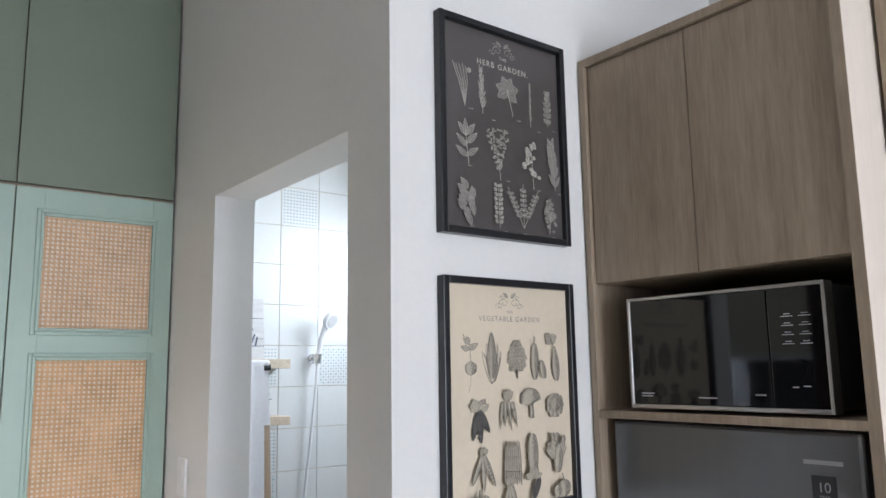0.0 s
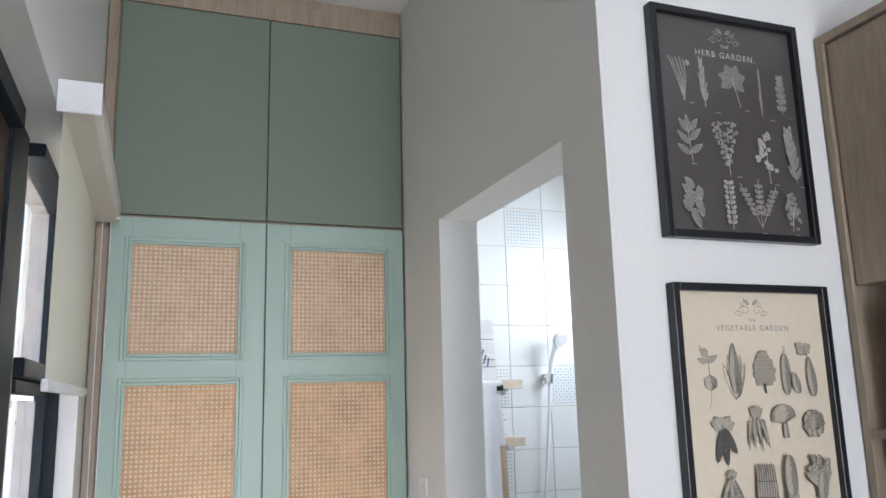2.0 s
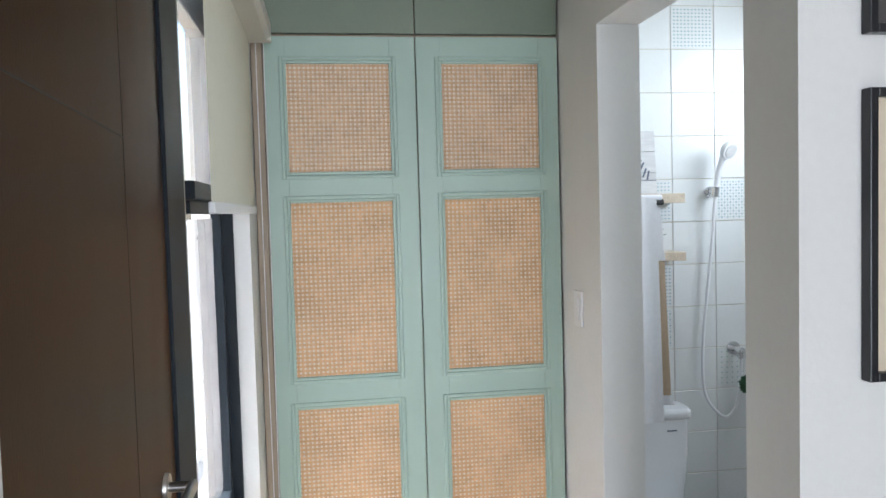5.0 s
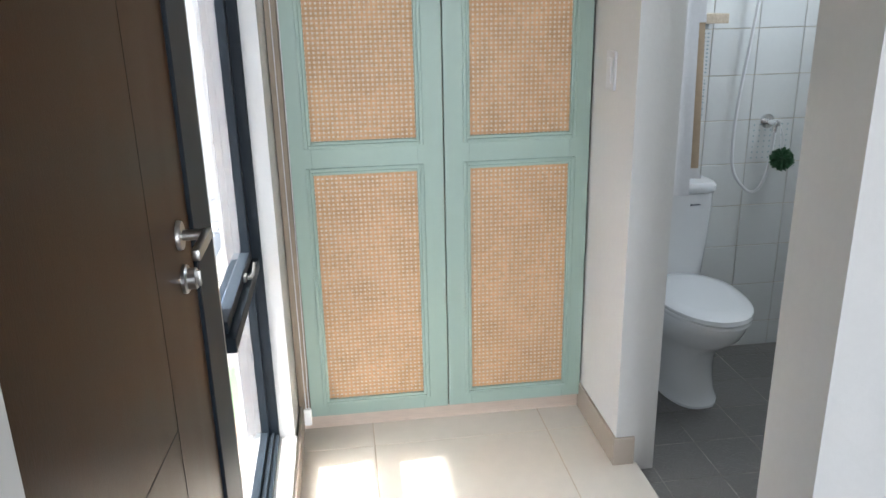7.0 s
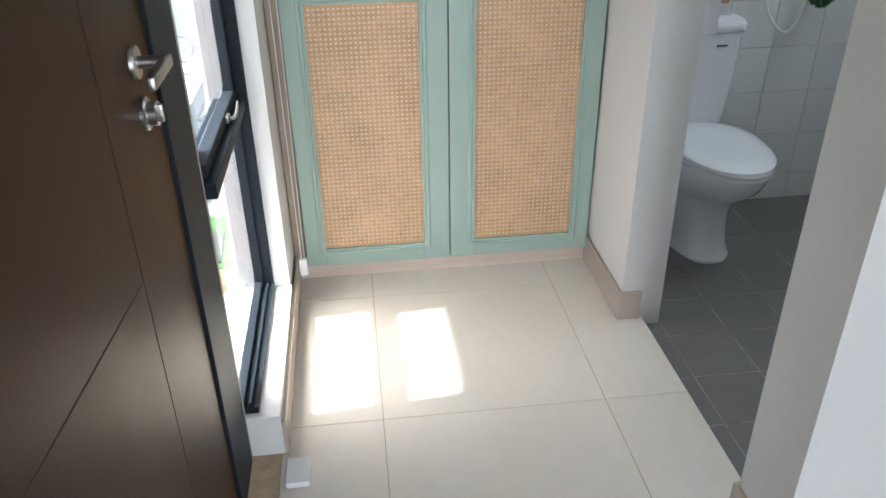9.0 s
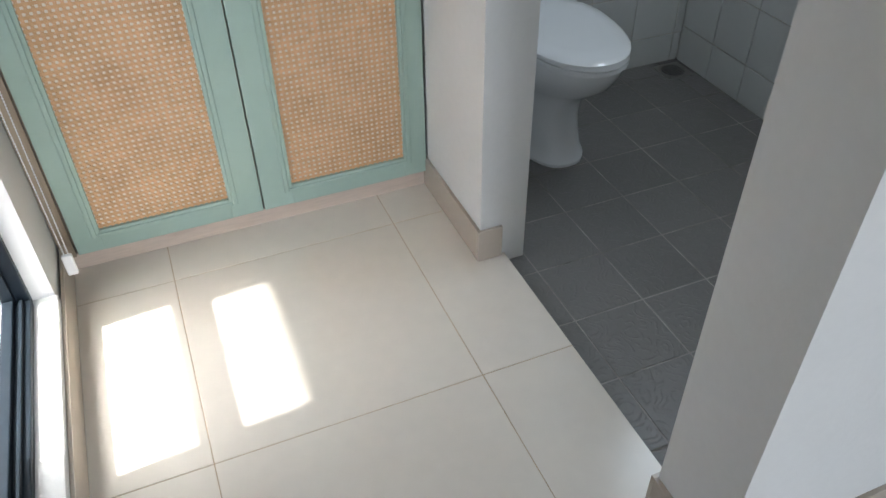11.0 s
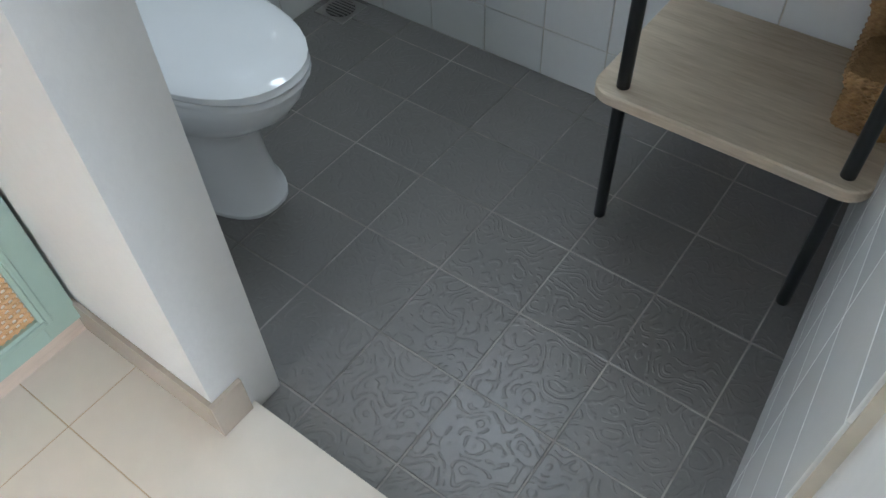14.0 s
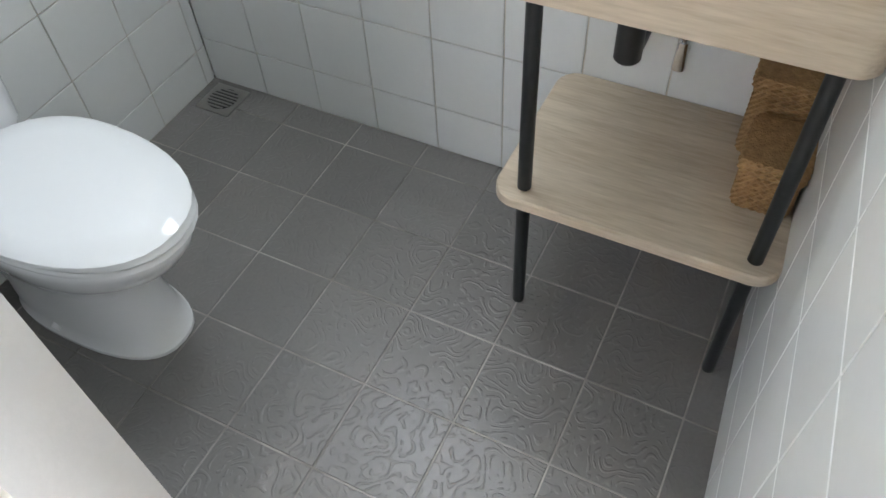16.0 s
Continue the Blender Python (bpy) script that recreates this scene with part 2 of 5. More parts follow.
def loft(rings, close=True):
    """Skin through closed rings of equal length, ends filled."""
    bm = bmesh.new()
    rs = [[bm.verts.new(p) for p in ring] for ring in rings]
    n = len(rs[0])
    for a, b in zip(rs, rs[1:]):
        for k in range(n):
            bm.faces.new((a[k], a[(k + 1) % n], b[(k + 1) % n], b[k]))
    if close:
        bm.faces.new(rs[0])
        bm.faces.new(rs[-1])
    bmesh.ops.recalc_face_normals(bm, faces=bm.faces)
    return bm


def wall_panel(name, axis, at, thick, u0, u1, z0, z1, openings, material, label=""):
    """Wall in the plane axis=at, thick towards its sign; openings (ua, ub, za, zb) go through it."""
    us = sorted({u0, u1, *[v for o in openings for v in o[:2]]})
    zs = sorted({z0, z1, *[v for o in openings for v in o[2:]]})
    bm = bmesh.new()
    a, b = sorted((at, at + thick))
    for ua, ub in zip(us, us[1:]):
        for za, zb in zip(zs, zs[1:]):
            if any(o[0] <= ua and ub <= o[1] and o[2] <= za and zb <= o[3] for o in openings):
                continue
            if axis == "x":
                add_box(bm, a, b, ua, ub, za, zb)
            else:
                add_box(bm, ua, ub, a, b, za, zb)
    bmesh.ops.remove_doubles(bm, verts=bm.verts, dist=1e-5)
    centres = collections.Counter(tuple(round(c, 4) for c in f.calc_center_median()) for f in bm.faces)
    inner = [f for f in bm.faces if centres[tuple(round(c, 4) for c in f.calc_center_median())] > 1]
    bmesh.ops.delete(bm, geom=inner, context="FACES")
    bmesh.ops.recalc_face_normals(bm, faces=bm.faces)
    return part(name, bm, material, None, label, kind="structure")


# ---- the shell of the room ----
XW, XP, XB, XE = -0.275, 0.745, 0.875, 1.95      # west wall, partition faces, bathroom east wall
YWARD, YN, YPO, YBS, YS = 2.245, 2.69, 0.913, 1.14, -6.5
HEAD = 2.09
CEIL = 2.985
ZB = -0.03

wall_panel("wall_west", "x", XW, -0.165, YS - 0.15, YN + 0.12, -0.2, CEIL, [(0.25, 2.03, -0.05, 2.10)], M["wall"], "white painted wall with door and window")
part("wall_sill", box(-0.44, XW + 0.006, 1.423, 2.03, -0.2, 0.12, 0.002), M["wall"], None, "white painted low sill under the window", kind="structure")
wall_panel("wall_partition", "x", XP, XB - XP, YPO, YN, -0.2, CEIL, [(1.085, 1.88, -0.2, HEAD)], M["wall"], "white painted partition with a doorway")
wall_panel("wall_poster", "y", YPO, 1.085 - YPO, XB, 2.1, -0.2, CEIL, [], M["wall"], "white painted wall behind the framed prints")
wall_panel("wall_north", "y", YN + 0.012, 0.12, XW - 0.22, 2.1, -0.2, CEIL, [], M["wall"], "white painted end wall")
wall_panel("wall_east", "x", XE + 0.012, 0.13, YS, YN + 0.012, -0.2, CEIL, [(1.68, 2.42, 1.84, 2.32)], M["wall"], "white painted wall behind the cabinets")
wall_panel("wall_south", "y", YS, -0.15, XW - 0.22, 2.1, -0.2, CEIL, [(-0.18, 1.48, 0.45, 2.05)], M["wall"], "white painted wall with a window")
part("ceiling", box(XW - 0.22, 2.1, YS - 0.15, YN + 0.14, CEIL, CEIL + 0.1), M["ceiling"], None, "white painted ceiling", kind="structure")
part("bathroom_ceiling", box(XB, XE + 0.012, 1.085, YN + 0.012, 2.72, 2.76), M["bathpaint"], None, "white bathroom ceiling", kind="structure")


# ---- wardrobe ----
def cane_sheet(name, x0, x1, y, z0, z1, parent, pitch=0.0142, w=0.0019):
    """Woven cane: pairs of uprights and crossings with diagonals over a board."""
    verts, faces = [], []

    def strip(p, q, w, ya, yb):
        p, q = Vector((p[0], 0, p[1])), Vector((q[0], 0, q[1]))
        d = (q - p).normalized()
        s = Vector((-d.z, 0, d.x)) * w / 2
        k = len(verts)
        for c in (p - s, p + s, q + s, q - s):
            verts.append((c.x, ya, c.z))
        for c in (p - s, p + s, q + s, q - s):
            verts.append((c.x, yb, c.z))
        faces.extend([(k, k + 3, k + 2, k + 1), (k, k + 1, k + 5, k + 4), (k + 1, k + 2, k + 6, k + 5), (k + 2, k + 3, k + 7, k + 6), (k + 3, k, k + 4, k + 7)])
    rng = random.Random(name + str(round(x0 + z0, 2)))
    nx, nz = round((x1 - x0) / pitch), round((z1 - z0) / pitch)
    px, pz = (x1 - x0) / nx, (z1 - z0) / nz
    for i in range(nx):
        c = x0 + (i + 0.5) * px
        for o in (-0.14, 0.14):
            j = rng.uniform(-0.0004, 0.0004)
            strip((c + o * px + j, z0), (c + o * px - j, z1), w, y, y + 0.0012)
    for i in range(nz):
        c = z0 + (i + 0.5) * pz
        for o in (-0.14, 0.14):
            j = rng.uniform(-0.0004, 0.0004)
            strip((x0, c + o * pz + j), (x1, c + o * pz - j), w, y - 0.001, y + 0.0004)
    for s in (1, -1):
        for i in range(-nz, nx + nz):
            for half in (0.0,):
                a = (i + 0.5 + half) * px
                t0, t1 = 0.0, (z1 - z0)
                xa, xb = (a, a + t1 * s * px / pz)
                lo, hi = sorted((0.0, (x1 - x0)))
                # clip to the panel
                k = s * px / pz
                ta = (lo - a) / k
                tb = (hi - a) / k
                ta, tb = sorted((ta, tb))
                ta, tb = max(t0, ta), min(t1, tb)
                if tb - ta > 0.01:
                    strip((x0 + a + k * ta, z0 + ta), (x0 + a + k * tb, z0 + tb), w * 0.36, y - 0.0018 + 0.0003 * s, y)
    me = bpy.data.meshes.new(name)
    me.from_pydata(verts, [], faces)
    me.materials.append(M["cane"])
    ob = new(name, me)
    ob.parent = parent
    ob.matrix_parent_inverse = Matrix.Translation(-Vector(parent.location)) if parent.type == "EMPTY" else Matrix()
    return tagged(ob, "natural woven cane", kind="stuff")


def frame_ring(bm, x0, x1, z0, z1, w, y0, y1, bev=0.001, mat=0):
    add_box(bm, x0, x0 + w, y0, y1, z0, z1, bev, mat)
    add_box(bm, x1 - w, x1, y0, y1, z0, z1, bev, mat)
    add_box(bm, x0 + w, x1 - w, y0, y1, z0, z0 + w, bev, mat)
    add_box(bm, x0 + w, x1 - w, y0, y1, z1 - w, z1, bev, mat)


def build_wardrobe():
    t = thing("wardrobe", (0.26, 2.46, 0.0), "tall sage green closed wardrobe with woven cane door panels", "wardrobe")
    zs = 2.135
    part("carcass", box(-0.26, 0.742, YWARD + 0.022, YN, 0.075, CEIL - 0.004), M["wood"], t, "oak laminate carcass")
    part("plinth", box(-0.262, 0.742, YWARD + 0.018, YWARD + 0.05, 0.0, 0.052, 0.001), M["kick"], t, "pale bleached wood plinth")
    bm = bmesh.new()
    add_box(bm, -0.272, -0.238, YWARD + 0.004, YWARD + 0.05, 0.05, 2.93, 0.001)
    part("side_filler", bm, M["wood"], t, "oak laminate filler strip")
    part("top_filler", box(-0.238, 0.742, YWARD + 0.004, YWARD + 0.05, 2.882, 2.95, 0.001), M["wood"], t, "oak laminate top strip")
    part("soffit", box(-0.272, 0.742, YWARD + 0.01, YWARD + 0.10, 2.95, CEIL - 0.002), M["wood"], t)
    doors = ((-0.232, 0.2535, -0.165, 0.168), (0.2575, 0.738, 0.340, 0.671))
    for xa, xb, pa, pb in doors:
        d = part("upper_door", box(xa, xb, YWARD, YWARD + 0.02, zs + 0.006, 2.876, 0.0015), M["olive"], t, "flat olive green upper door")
    for xa, xb, pa, pb in doors:
        cuts = [(0.118, 0.919), (1.024, 1.597), (1.694, 2.045)]
        d = part("lower_door", box(xa, xb, YWARD + 0.0165, YWARD + 0.021, 0.056, zs - 0.004), M["green"], t, "sage green framed door with three cane panels")
        part("stile", box(xa, pa, YWARD, YWARD + 0.0165, 0.056, zs - 0.004, 0.0015), M["green"], d)
        part("stile", box(pb, xb, YWARD, YWARD + 0.0165, 0.056, zs - 0.004, 0.0015), M["green"], d)
        zz = [0.056] + [v for c in cuts for v in c] + [zs - 0.004]
        for za, zb in zip(zz[::2], zz[1::2]):
            part("rail", box(pa, pb, YWARD, YWARD + 0.0165, za, zb), M["green"], d)
        for za, zb in cuts:
            bm = bmesh.new()
            frame_ring(bm, pa - 0.022, pb + 0.022, za - 0.022, zb + 0.022, 0.013, YWARD - 0.004, YWARD + 0.004, 0.003)
            frame_ring(bm, pa - 0.009, pb + 0.009, za - 0.009, zb + 0.009, 0.010, YWARD - 0.002, YWARD + 0.012, 0.002)
            part("moulding", bm, M["green"], d)
            part("panel_board", box(pa, pb, YWARD + 0.0085, YWARD + 0.016, za, zb), M["caneback"], d)
            cane_sheet("cane_webbing", pa, pb, YWARD + 0.0065, za, zb, d, w=0.0020 if za > 1.6 else 0.0033)


build_wardrobe()


# ---- entrance door, window and blind ----
def build_door():
    y0, y1, z1 = 0.303, 1.225, 2.055
    t = thing("entrance_door", (-0.37, 0.76, 0.0), "closed dark brown door with fine grooves and a steel lever", "door")
    xf = -0.356
    leaf = part("leaf", box(xf - 0.04, xf, y0, y1, 0.006, z1, 0.002), M["brown"], t)
    bm = bmesh.new()
    g = 0.0012

    def line(ya, za, yb, zb):
        d = Vector((0, yb - ya, zb - za))
        ang = math.atan2(d.z, d.y)
        m = Matrix.Translation((xf, (ya + yb) / 2, (za + zb) / 2)) @ Matrix.Rotation(ang, 4, "X")
        add_box(bm, -0.001, 0.0005, -d.length / 2, d.length / 2, -g, g, 0, 0, m)
    line(0.945, 0.02, 0.945, 2.04)
    line(0.945, 1.685, 0.31, 1.715)
    line(0.945, 0.806, 0.31, 0.878)
    part("grooves", bm, M["groove"], leaf)
    # lever set
    yh, zh = 1.125, 1.076
    ros = part("rose", tube([(xf, yh, zh), (xf + 0.004, yh, zh), (xf + 0.008, yh, zh)], [0.026, 0.026, 0.024], 28), M["steel"], t, "round steel rose", smooth=True)
    bm = tube([(xf + 0.007, yh, zh), (xf + 0.05, yh, zh)], 0.0095, 18)
    add_box(bm, xf + 0.042, xf + 0.056, yh - 0.118, yh + 0.010, zh - 0.0095, zh + 0.0095, 0.003)
    part("lever_handle", bm, M["steel"], t, "brushed steel lever handle", smooth=True)
    zc = 0.997
    bm = tube([(xf, yh, zc), (xf + 0.006, yh, zc), (xf + 0.009, yh, zc)], [0.026, 0.026, 0.023], 28)
    add_tube(bm, [(xf + 0.008, yh, zc), (xf + 0.022, yh, zc), (xf + 0.024, yh, zc)], [0.019, 0.019, 0.017], 24)
    add_box(bm, xf + 0.022, xf + 0.030, yh - 0.004, yh + 0.004, zc - 0.014, zc + 0.014, 0.002)
    part("thumb_turn", bm, M["steel"], t, "round steel thumb turn", smooth=True)
    # frame around the door
    bm = bmesh.new()
    add_box(bm, -0.40, -0.332, y0 - 0.05, y0 - 0.003, 0, 2.10, 0.002)
    add_box(bm, -0.40, -0.332, y0 - 0.003, y1 + 0.003, z1 + 0.004, 2.10, 0.002)
    add_box(bm, -0.42, -0.349, y1 + 0.003, 1.408, 0, 2.10, 0.003)
    part("door_frame", bm, M["alu"], t, "anthracite aluminium frame")
    part("frame_edge", box(-0.40, -0.3495, 1.409, 1.421, 0.0, 2.06, 0.001), M["aluedge"], t, "bare aluminium edge strip")


def build_window():
    ya, yb = 1.422, 2.03
    za, zb = 0.12, 2.10
    t = thing("window_1", (-0.35, 1.71, 0.1), "tall anthracite aluminium window with a casement between fixed panes", "window")
    xa, xb = -0.380, -0.322
    w = 0.030
    bm = bmesh.new()
    add_box(bm, xa, -0.366, ya, ya + 0.018, za, zb, 0.002)
    add_box(bm, xa, xb, yb - 0.020, yb, za, zb, 0.003)
    add_box(bm, xa, -0.350, yb - 0.030, yb - 0.020, za, zb, 0.002)
    add_box(bm, xa, xb + 0.002, ya + 0.018, yb - 0.020, za, za + 0.022, 0.003)
    add_box(bm, xa, -0.352, ya + 0.018, yb - 0.030, za + 0.022, za + 0.038, 0.003)
    add_box(bm, -0.342, -0.334, ya + 0.018, yb - 0.030, za + 0.022, za + 0.034, 0.002)
    add_box(bm, xa, xb, ya + 0.018, yb - 0.020, zb - w, zb, 0.003)
    add_box(bm, -0.412, xb - 0.010, ya + 0.018, yb - 0.020, 1.60, 1.640, 0.003)
    add_box(bm, -0.415, xb - 0.008, ya + 0.018, yb - 0.020, 0.700, 0.735, 0.003)
    # added bar, no real frame member: it blocks sun to shorten the floor patch
    add_box(bm, -0.415, -0.378, ya + 0.018, ya + 0.120, 0.30, 1.60, 0.002)
    for y in (ya + 0.11, yb - 0.12):
        add_tube(bm, [(xb - 0.02, y, za + 0.022), (xb - 0.02, y, za + 0.0245)], 0.006, 12)
    for z in (0.45, 1.08, 1.5):
        add_tube(bm, [(xb - 0.001, yb - 0.02, z), (xb + 0.002, yb - 0.02, z)], 0.005, 12)
    part("window_frame", bm, M["alu"], t)
    bm = bmesh.new()
    sx0, sx1 = -0.378, -0.348
    sw = 0.030
    s0, s1, sz0, sz1 = ya + 0.02, yb - w - 0.004, 0.738, 1.597
    add_box(bm, sx0, -0.366, s0, s0 + 0.02, sz0, sz1, 0.003)
    add_box(bm, sx0, sx1, s1 - sw, s1, sz0, sz1, 0.003)
    add_box(bm, sx0, sx1, s0 + 0.02, s1 - sw, sz0, sz0 + sw, 0.003)
    add_box(bm, sx0, sx1, s0 + 0.02, s1 - sw, sz1 - sw, sz1, 0.003)
    sash = part("casement_sash", bm, M["alu"], t)
    bm = bmesh.new()
    add_box(bm, sx1, sx1 + 0.008, 1.775, 1.805, sz0 + 0.006, sz0 + 0.024, 0.002)
    pts = [(sx1 + 0.008, 1.79, sz0 + 0.014), (sx1 + 0.018, 1.795, sz0 + 0.014), (sx1 + 0.021, 1.82, sz0 + 0.014), (sx1 + 0.020, 1.85, sz0 + 0.017), (sx1 + 0.018, 1.885, sz0 + 0.024)]
    add_tube(bm, pts, [0.005, 0.0055, 0.0045, 0.004, 0.003], 12)
    part("casement_handle", bm, M["handlegrey"], sash, "curved grey window handle", smooth=True)
    for z0_, z1_, p in ((1.64, 2.06, t), (0.78, 1.555, sash), (0.155, 0.702, t)):
        pane = part("pane", box(-0.3765, -0.3715, ya + 0.016, yb - w + 0.003, z0_, z1_), M["glass"], p, "clear glass pane")
        pane.visible_shadow = False
    return t


def build_blind():
    t = thing("roller_blind", (-0.24, 1.7, 2.1), "cream roller blind drawn halfway down, with a bead chain", "blind")
    y0, y1 = 1.175, 2.08
    x0, x1 = -0.272, -0.198
    zt, zb_ = 2.142, 2.082
    prof = [(x0, zt), (x1 - 0.004, zt), (x1, zt - 0.004), (x1, zb_ + 0.012), (x1 - 0.012, zb_), (x0, zb_)]
    part("cassette", loft([[(x, y, z) for x, z in prof] for y in (y0, y1)]), M["cassette"], t)
    bm = box(x0 - 0.002, x1 + 0.002, y0 - 0.006, y0 + 0.001, zb_ - 0.002, zt + 0.002, 0.0015)
    add_tube(bm, [(x0 + 0.03, y0 - 0.009, (zt + zb_) / 2 - 0.006), (x0 + 0.03, y0 - 0.005, (zt + zb_) / 2 - 0.006)], 0.024, 24)
    part("end_cap", bm, M["plastic"], t, "white plastic end cap")
    part("fabric", box(-0.263, -0.2622, y0 + 0.012, y1 - 0.012, 1.585, zb_ + 0.01), M["fabric"], t, "cream woven cloth")
    part("bottom_rail", box(-0.269, -0.256, y0 + 0.008, y1 - 0.008, 1.565, 1.588, 0.003), M["plastic"], t, "white bottom rail")
    bm = bmesh.new()
    for dx in (-0.245, -0.222):
        z = zb_
        while z > 0.155:
            k = (z - 0.155) / (zb_ - 0.155)
            x = dx + (-0.234 - dx) * (1 - k) ** 2 * 0.6
            bmesh.ops.create_icosphere(bm, subdivisions=1, radius=0.0023, matrix=Matrix.Translation((x, y1 + 0.03, z)))
            z -= 0.0075
        add_tube(bm, [(dx, y1 + 0.03, zb_ + 0.01), (dx + (-0.234 - dx) * 0.25 * 0.6, y1 + 0.03, 1.1), (dx + (-0.234 - dx) * 0.6, y1 + 0.03, 0.155)], 0.0009, 6)
    part("bead_chain", bm, M["plastic"], t, "white bead chain")
    part("chain_weight", box(-0.247, -0.222, y1 + 0.024, y1 + 0.037, 0.105, 0.165, 0.004), M["plastic"], t, "white chain holder")
    part("drive_cap", box(x0, x1, y1, y1 + 0.045, zb_, zt, 0.002), M["cassette"], t)


build_door()
build_window()
build_blind()


# ---- framed prints ----
def flat_poly(bm, pts, y, mat):
    f = bm.faces.new([bm.verts.new((x, y, z)) for x, z in pts])
    f.material_index = mat
    if f.normal.y > 0 or True:
        f.normal_update()
        if f.normal.y > 0:
            f.normal_flip()


class Ink:
    """Draws flat botanical shapes on a sheet."""

    def __init__(self, seed):
        self.bm, self.y, self.r = bmesh.new(), 0.0, random.Random(seed)

    def shape(self, pts, fill, edge=0, w=0.0006, hatch=0.0, keep=0.5):
        """Filled outline with shading strokes along its right side."""
        self.y -= 0.000004
        area = sum(p[0] * q[1] - q[0] * p[1] for p, q in zip(pts, pts[1:] + pts[:1]))
        flat_poly(self.bm, pts if area > 0 else pts[::-1], self.y, fill)
        if hatch:
            z0, z1 = min(p[1] for p in pts), max(p[1] for p in pts)
            z = z0 + hatch * 0.6
            while z < z1:
                xs = sorted(p[0] + (q[0] - p[0]) * (z - p[1]) / (q[1] - p[1]) for p, q in zip(pts, pts[1:] + pts[:1]) if (p[1] - z) * (q[1] - z) < 0)
                if len(xs) > 1:
                    d = xs[-1] - xs[0]
                    self.line([(xs[-1] - d * keep * self.r.uniform(0.7, 1.1), z - d * 0.06), (xs[-1] - d * 0.12, z), (xs[-1], z + d * 0.05)], hatch * 0.5, edge)
                    self.line([(xs[0], z), (xs[0] + d * 0.12, z - d * 0.03)], hatch * 0.4, edge)
                z += hatch
        self.line(pts + pts[:1], w, edge)

    def leaf(self, x, z, ang, length, width, mat=0, vein=True):
        c, s = math.cos(ang), math.sin(ang)
        n = 6
        length, width = length * 1.1, width * 1.3
        up = [(length * i / n, width / 2 * math.sin(math.pi * (i / n) ** 0.8)) for i in range(n + 1)]
        pts = up + [(u, -v) for u, v in up[-2:0:-1]]
        turn = lambda u, v: (x + u * c - v * s, z + u * s + v * c)
        self.shape([turn(u, v) for u, v in pts], 1, 0, min(0.0007, width * 0.14))
        if length > 0.009:
            self.line([turn(0, 0), turn(length * 0.92, 0)], 0.0005, 0)
            for k in (0.2, 0.35, 0.5, 0.65, 0.8):
                h = width * 0.42 * math.sin(math.pi * k ** 0.8)
                self.line([turn(length * k, 0), turn(length * (k + 0.09), -h)], 0.00045, 0)
                if vein:
                    self.line([turn(length * k, 0), turn(length * (k + 0.09), h * 0.9)], 0.0003, 0)

    def line(self, pts, w, mat=0):
        self.y -= 0.000003
        for (xa, za), (xb, zb_) in zip(pts, pts[1:]):
            d = math.hypot(xb - xa, zb_ - za) or 1e-6
            sx, sz = -(zb_ - za) / d * w / 2, (xb - xa) / d * w / 2
            flat_poly(self.bm, [(xa - sx, za - sz), (xb - sx, zb_ - sz), (xb + sx, zb_ + sz), (xa + sx, za + sz)], self.y, mat)

    def blob(self, x, z, rx, rz, mat=0, n=14, ang=0.0, wob=0.06):
        c, s = math.cos(ang), math.sin(ang)
        self.y -= 0.000004
        rx, rz = rx * 1.22, rz * 1.15
        pts = []
        for k in range(n):
            a = 2 * math.pi * k / n
            q = 1 + self.r.uniform(-wob, wob)
            u, v = rx * math.cos(a) * q, rz * math.sin(a) * q
            pts.append((x + u * c - v * s, z + u * s + v * c))
        self.shape(pts, mat if mat == 2 else 1, 0, min(0.0007, rx * 0.16), 0.0016 if min(rx, rz) > 0.0035 else 0.0, 0.5 if mat else 0.85)

    def caption(self, x, z, w=0.012):
        self.line([(x - w / 2, z), (x - w * 0.1, z + 0.0004)], 0.0011, 0)
        self.line([(x, z), (x + w / 2, z + 0.0003)], 0.0009, 0)

    def sprig(self, x, z, h, ln, lw, n, spread=1.0, start=0.15, lean=0.0, mat=0, jitter=0.15):
        self.line([(x, z), (x + lean * h * 0.5, z + h * 0.5), (x + lean * h, z + h * 0.98)], 0.0011, mat)
        for i in range(n):
            k = start + (1 - start) * i / (n - 1)
            px, pz = x + lean * h * k, z + h * k
            for sg in (-1, 1):
                a = math.pi / 2 + sg * spread * (1 - 0.4 * k) + self.r.uniform(-jitter, jitter)
                self.leaf(px, pz, a, ln * (1.1 - 0.35 * abs(k - 0.45)) * self.r.uniform(0.85, 1.1), lw, mat, vein=ln > 0.012)
        self.leaf(x + lean * h, z + h * 0.93, math.pi / 2, ln * 0.8, lw * 0.8, mat)

    def ornament(self, x, z, w, mat=0):
        for sg in (-1, 1):
            for r0, cx, cz in ((0.2, 0.22, 0.0), (0.14, 0.42, -0.10), (0.10, 0.30, 0.16)):
                pts = [(x + sg * w * (cx + r0 * (1 - k / 18) * math.cos(k * 0.5)), z + w * (cz + r0 * 0.7 * (1 - k / 18) * math.sin(k * 0.5))) for k in range(16)]
                self.line(pts, 0.0009, mat)
            self.leaf(x + sg * w * 0.06, z + w * 0.16, math.pi / 2 - sg * 0.9, w * 0.22, w * 0.08, mat, vein=False)


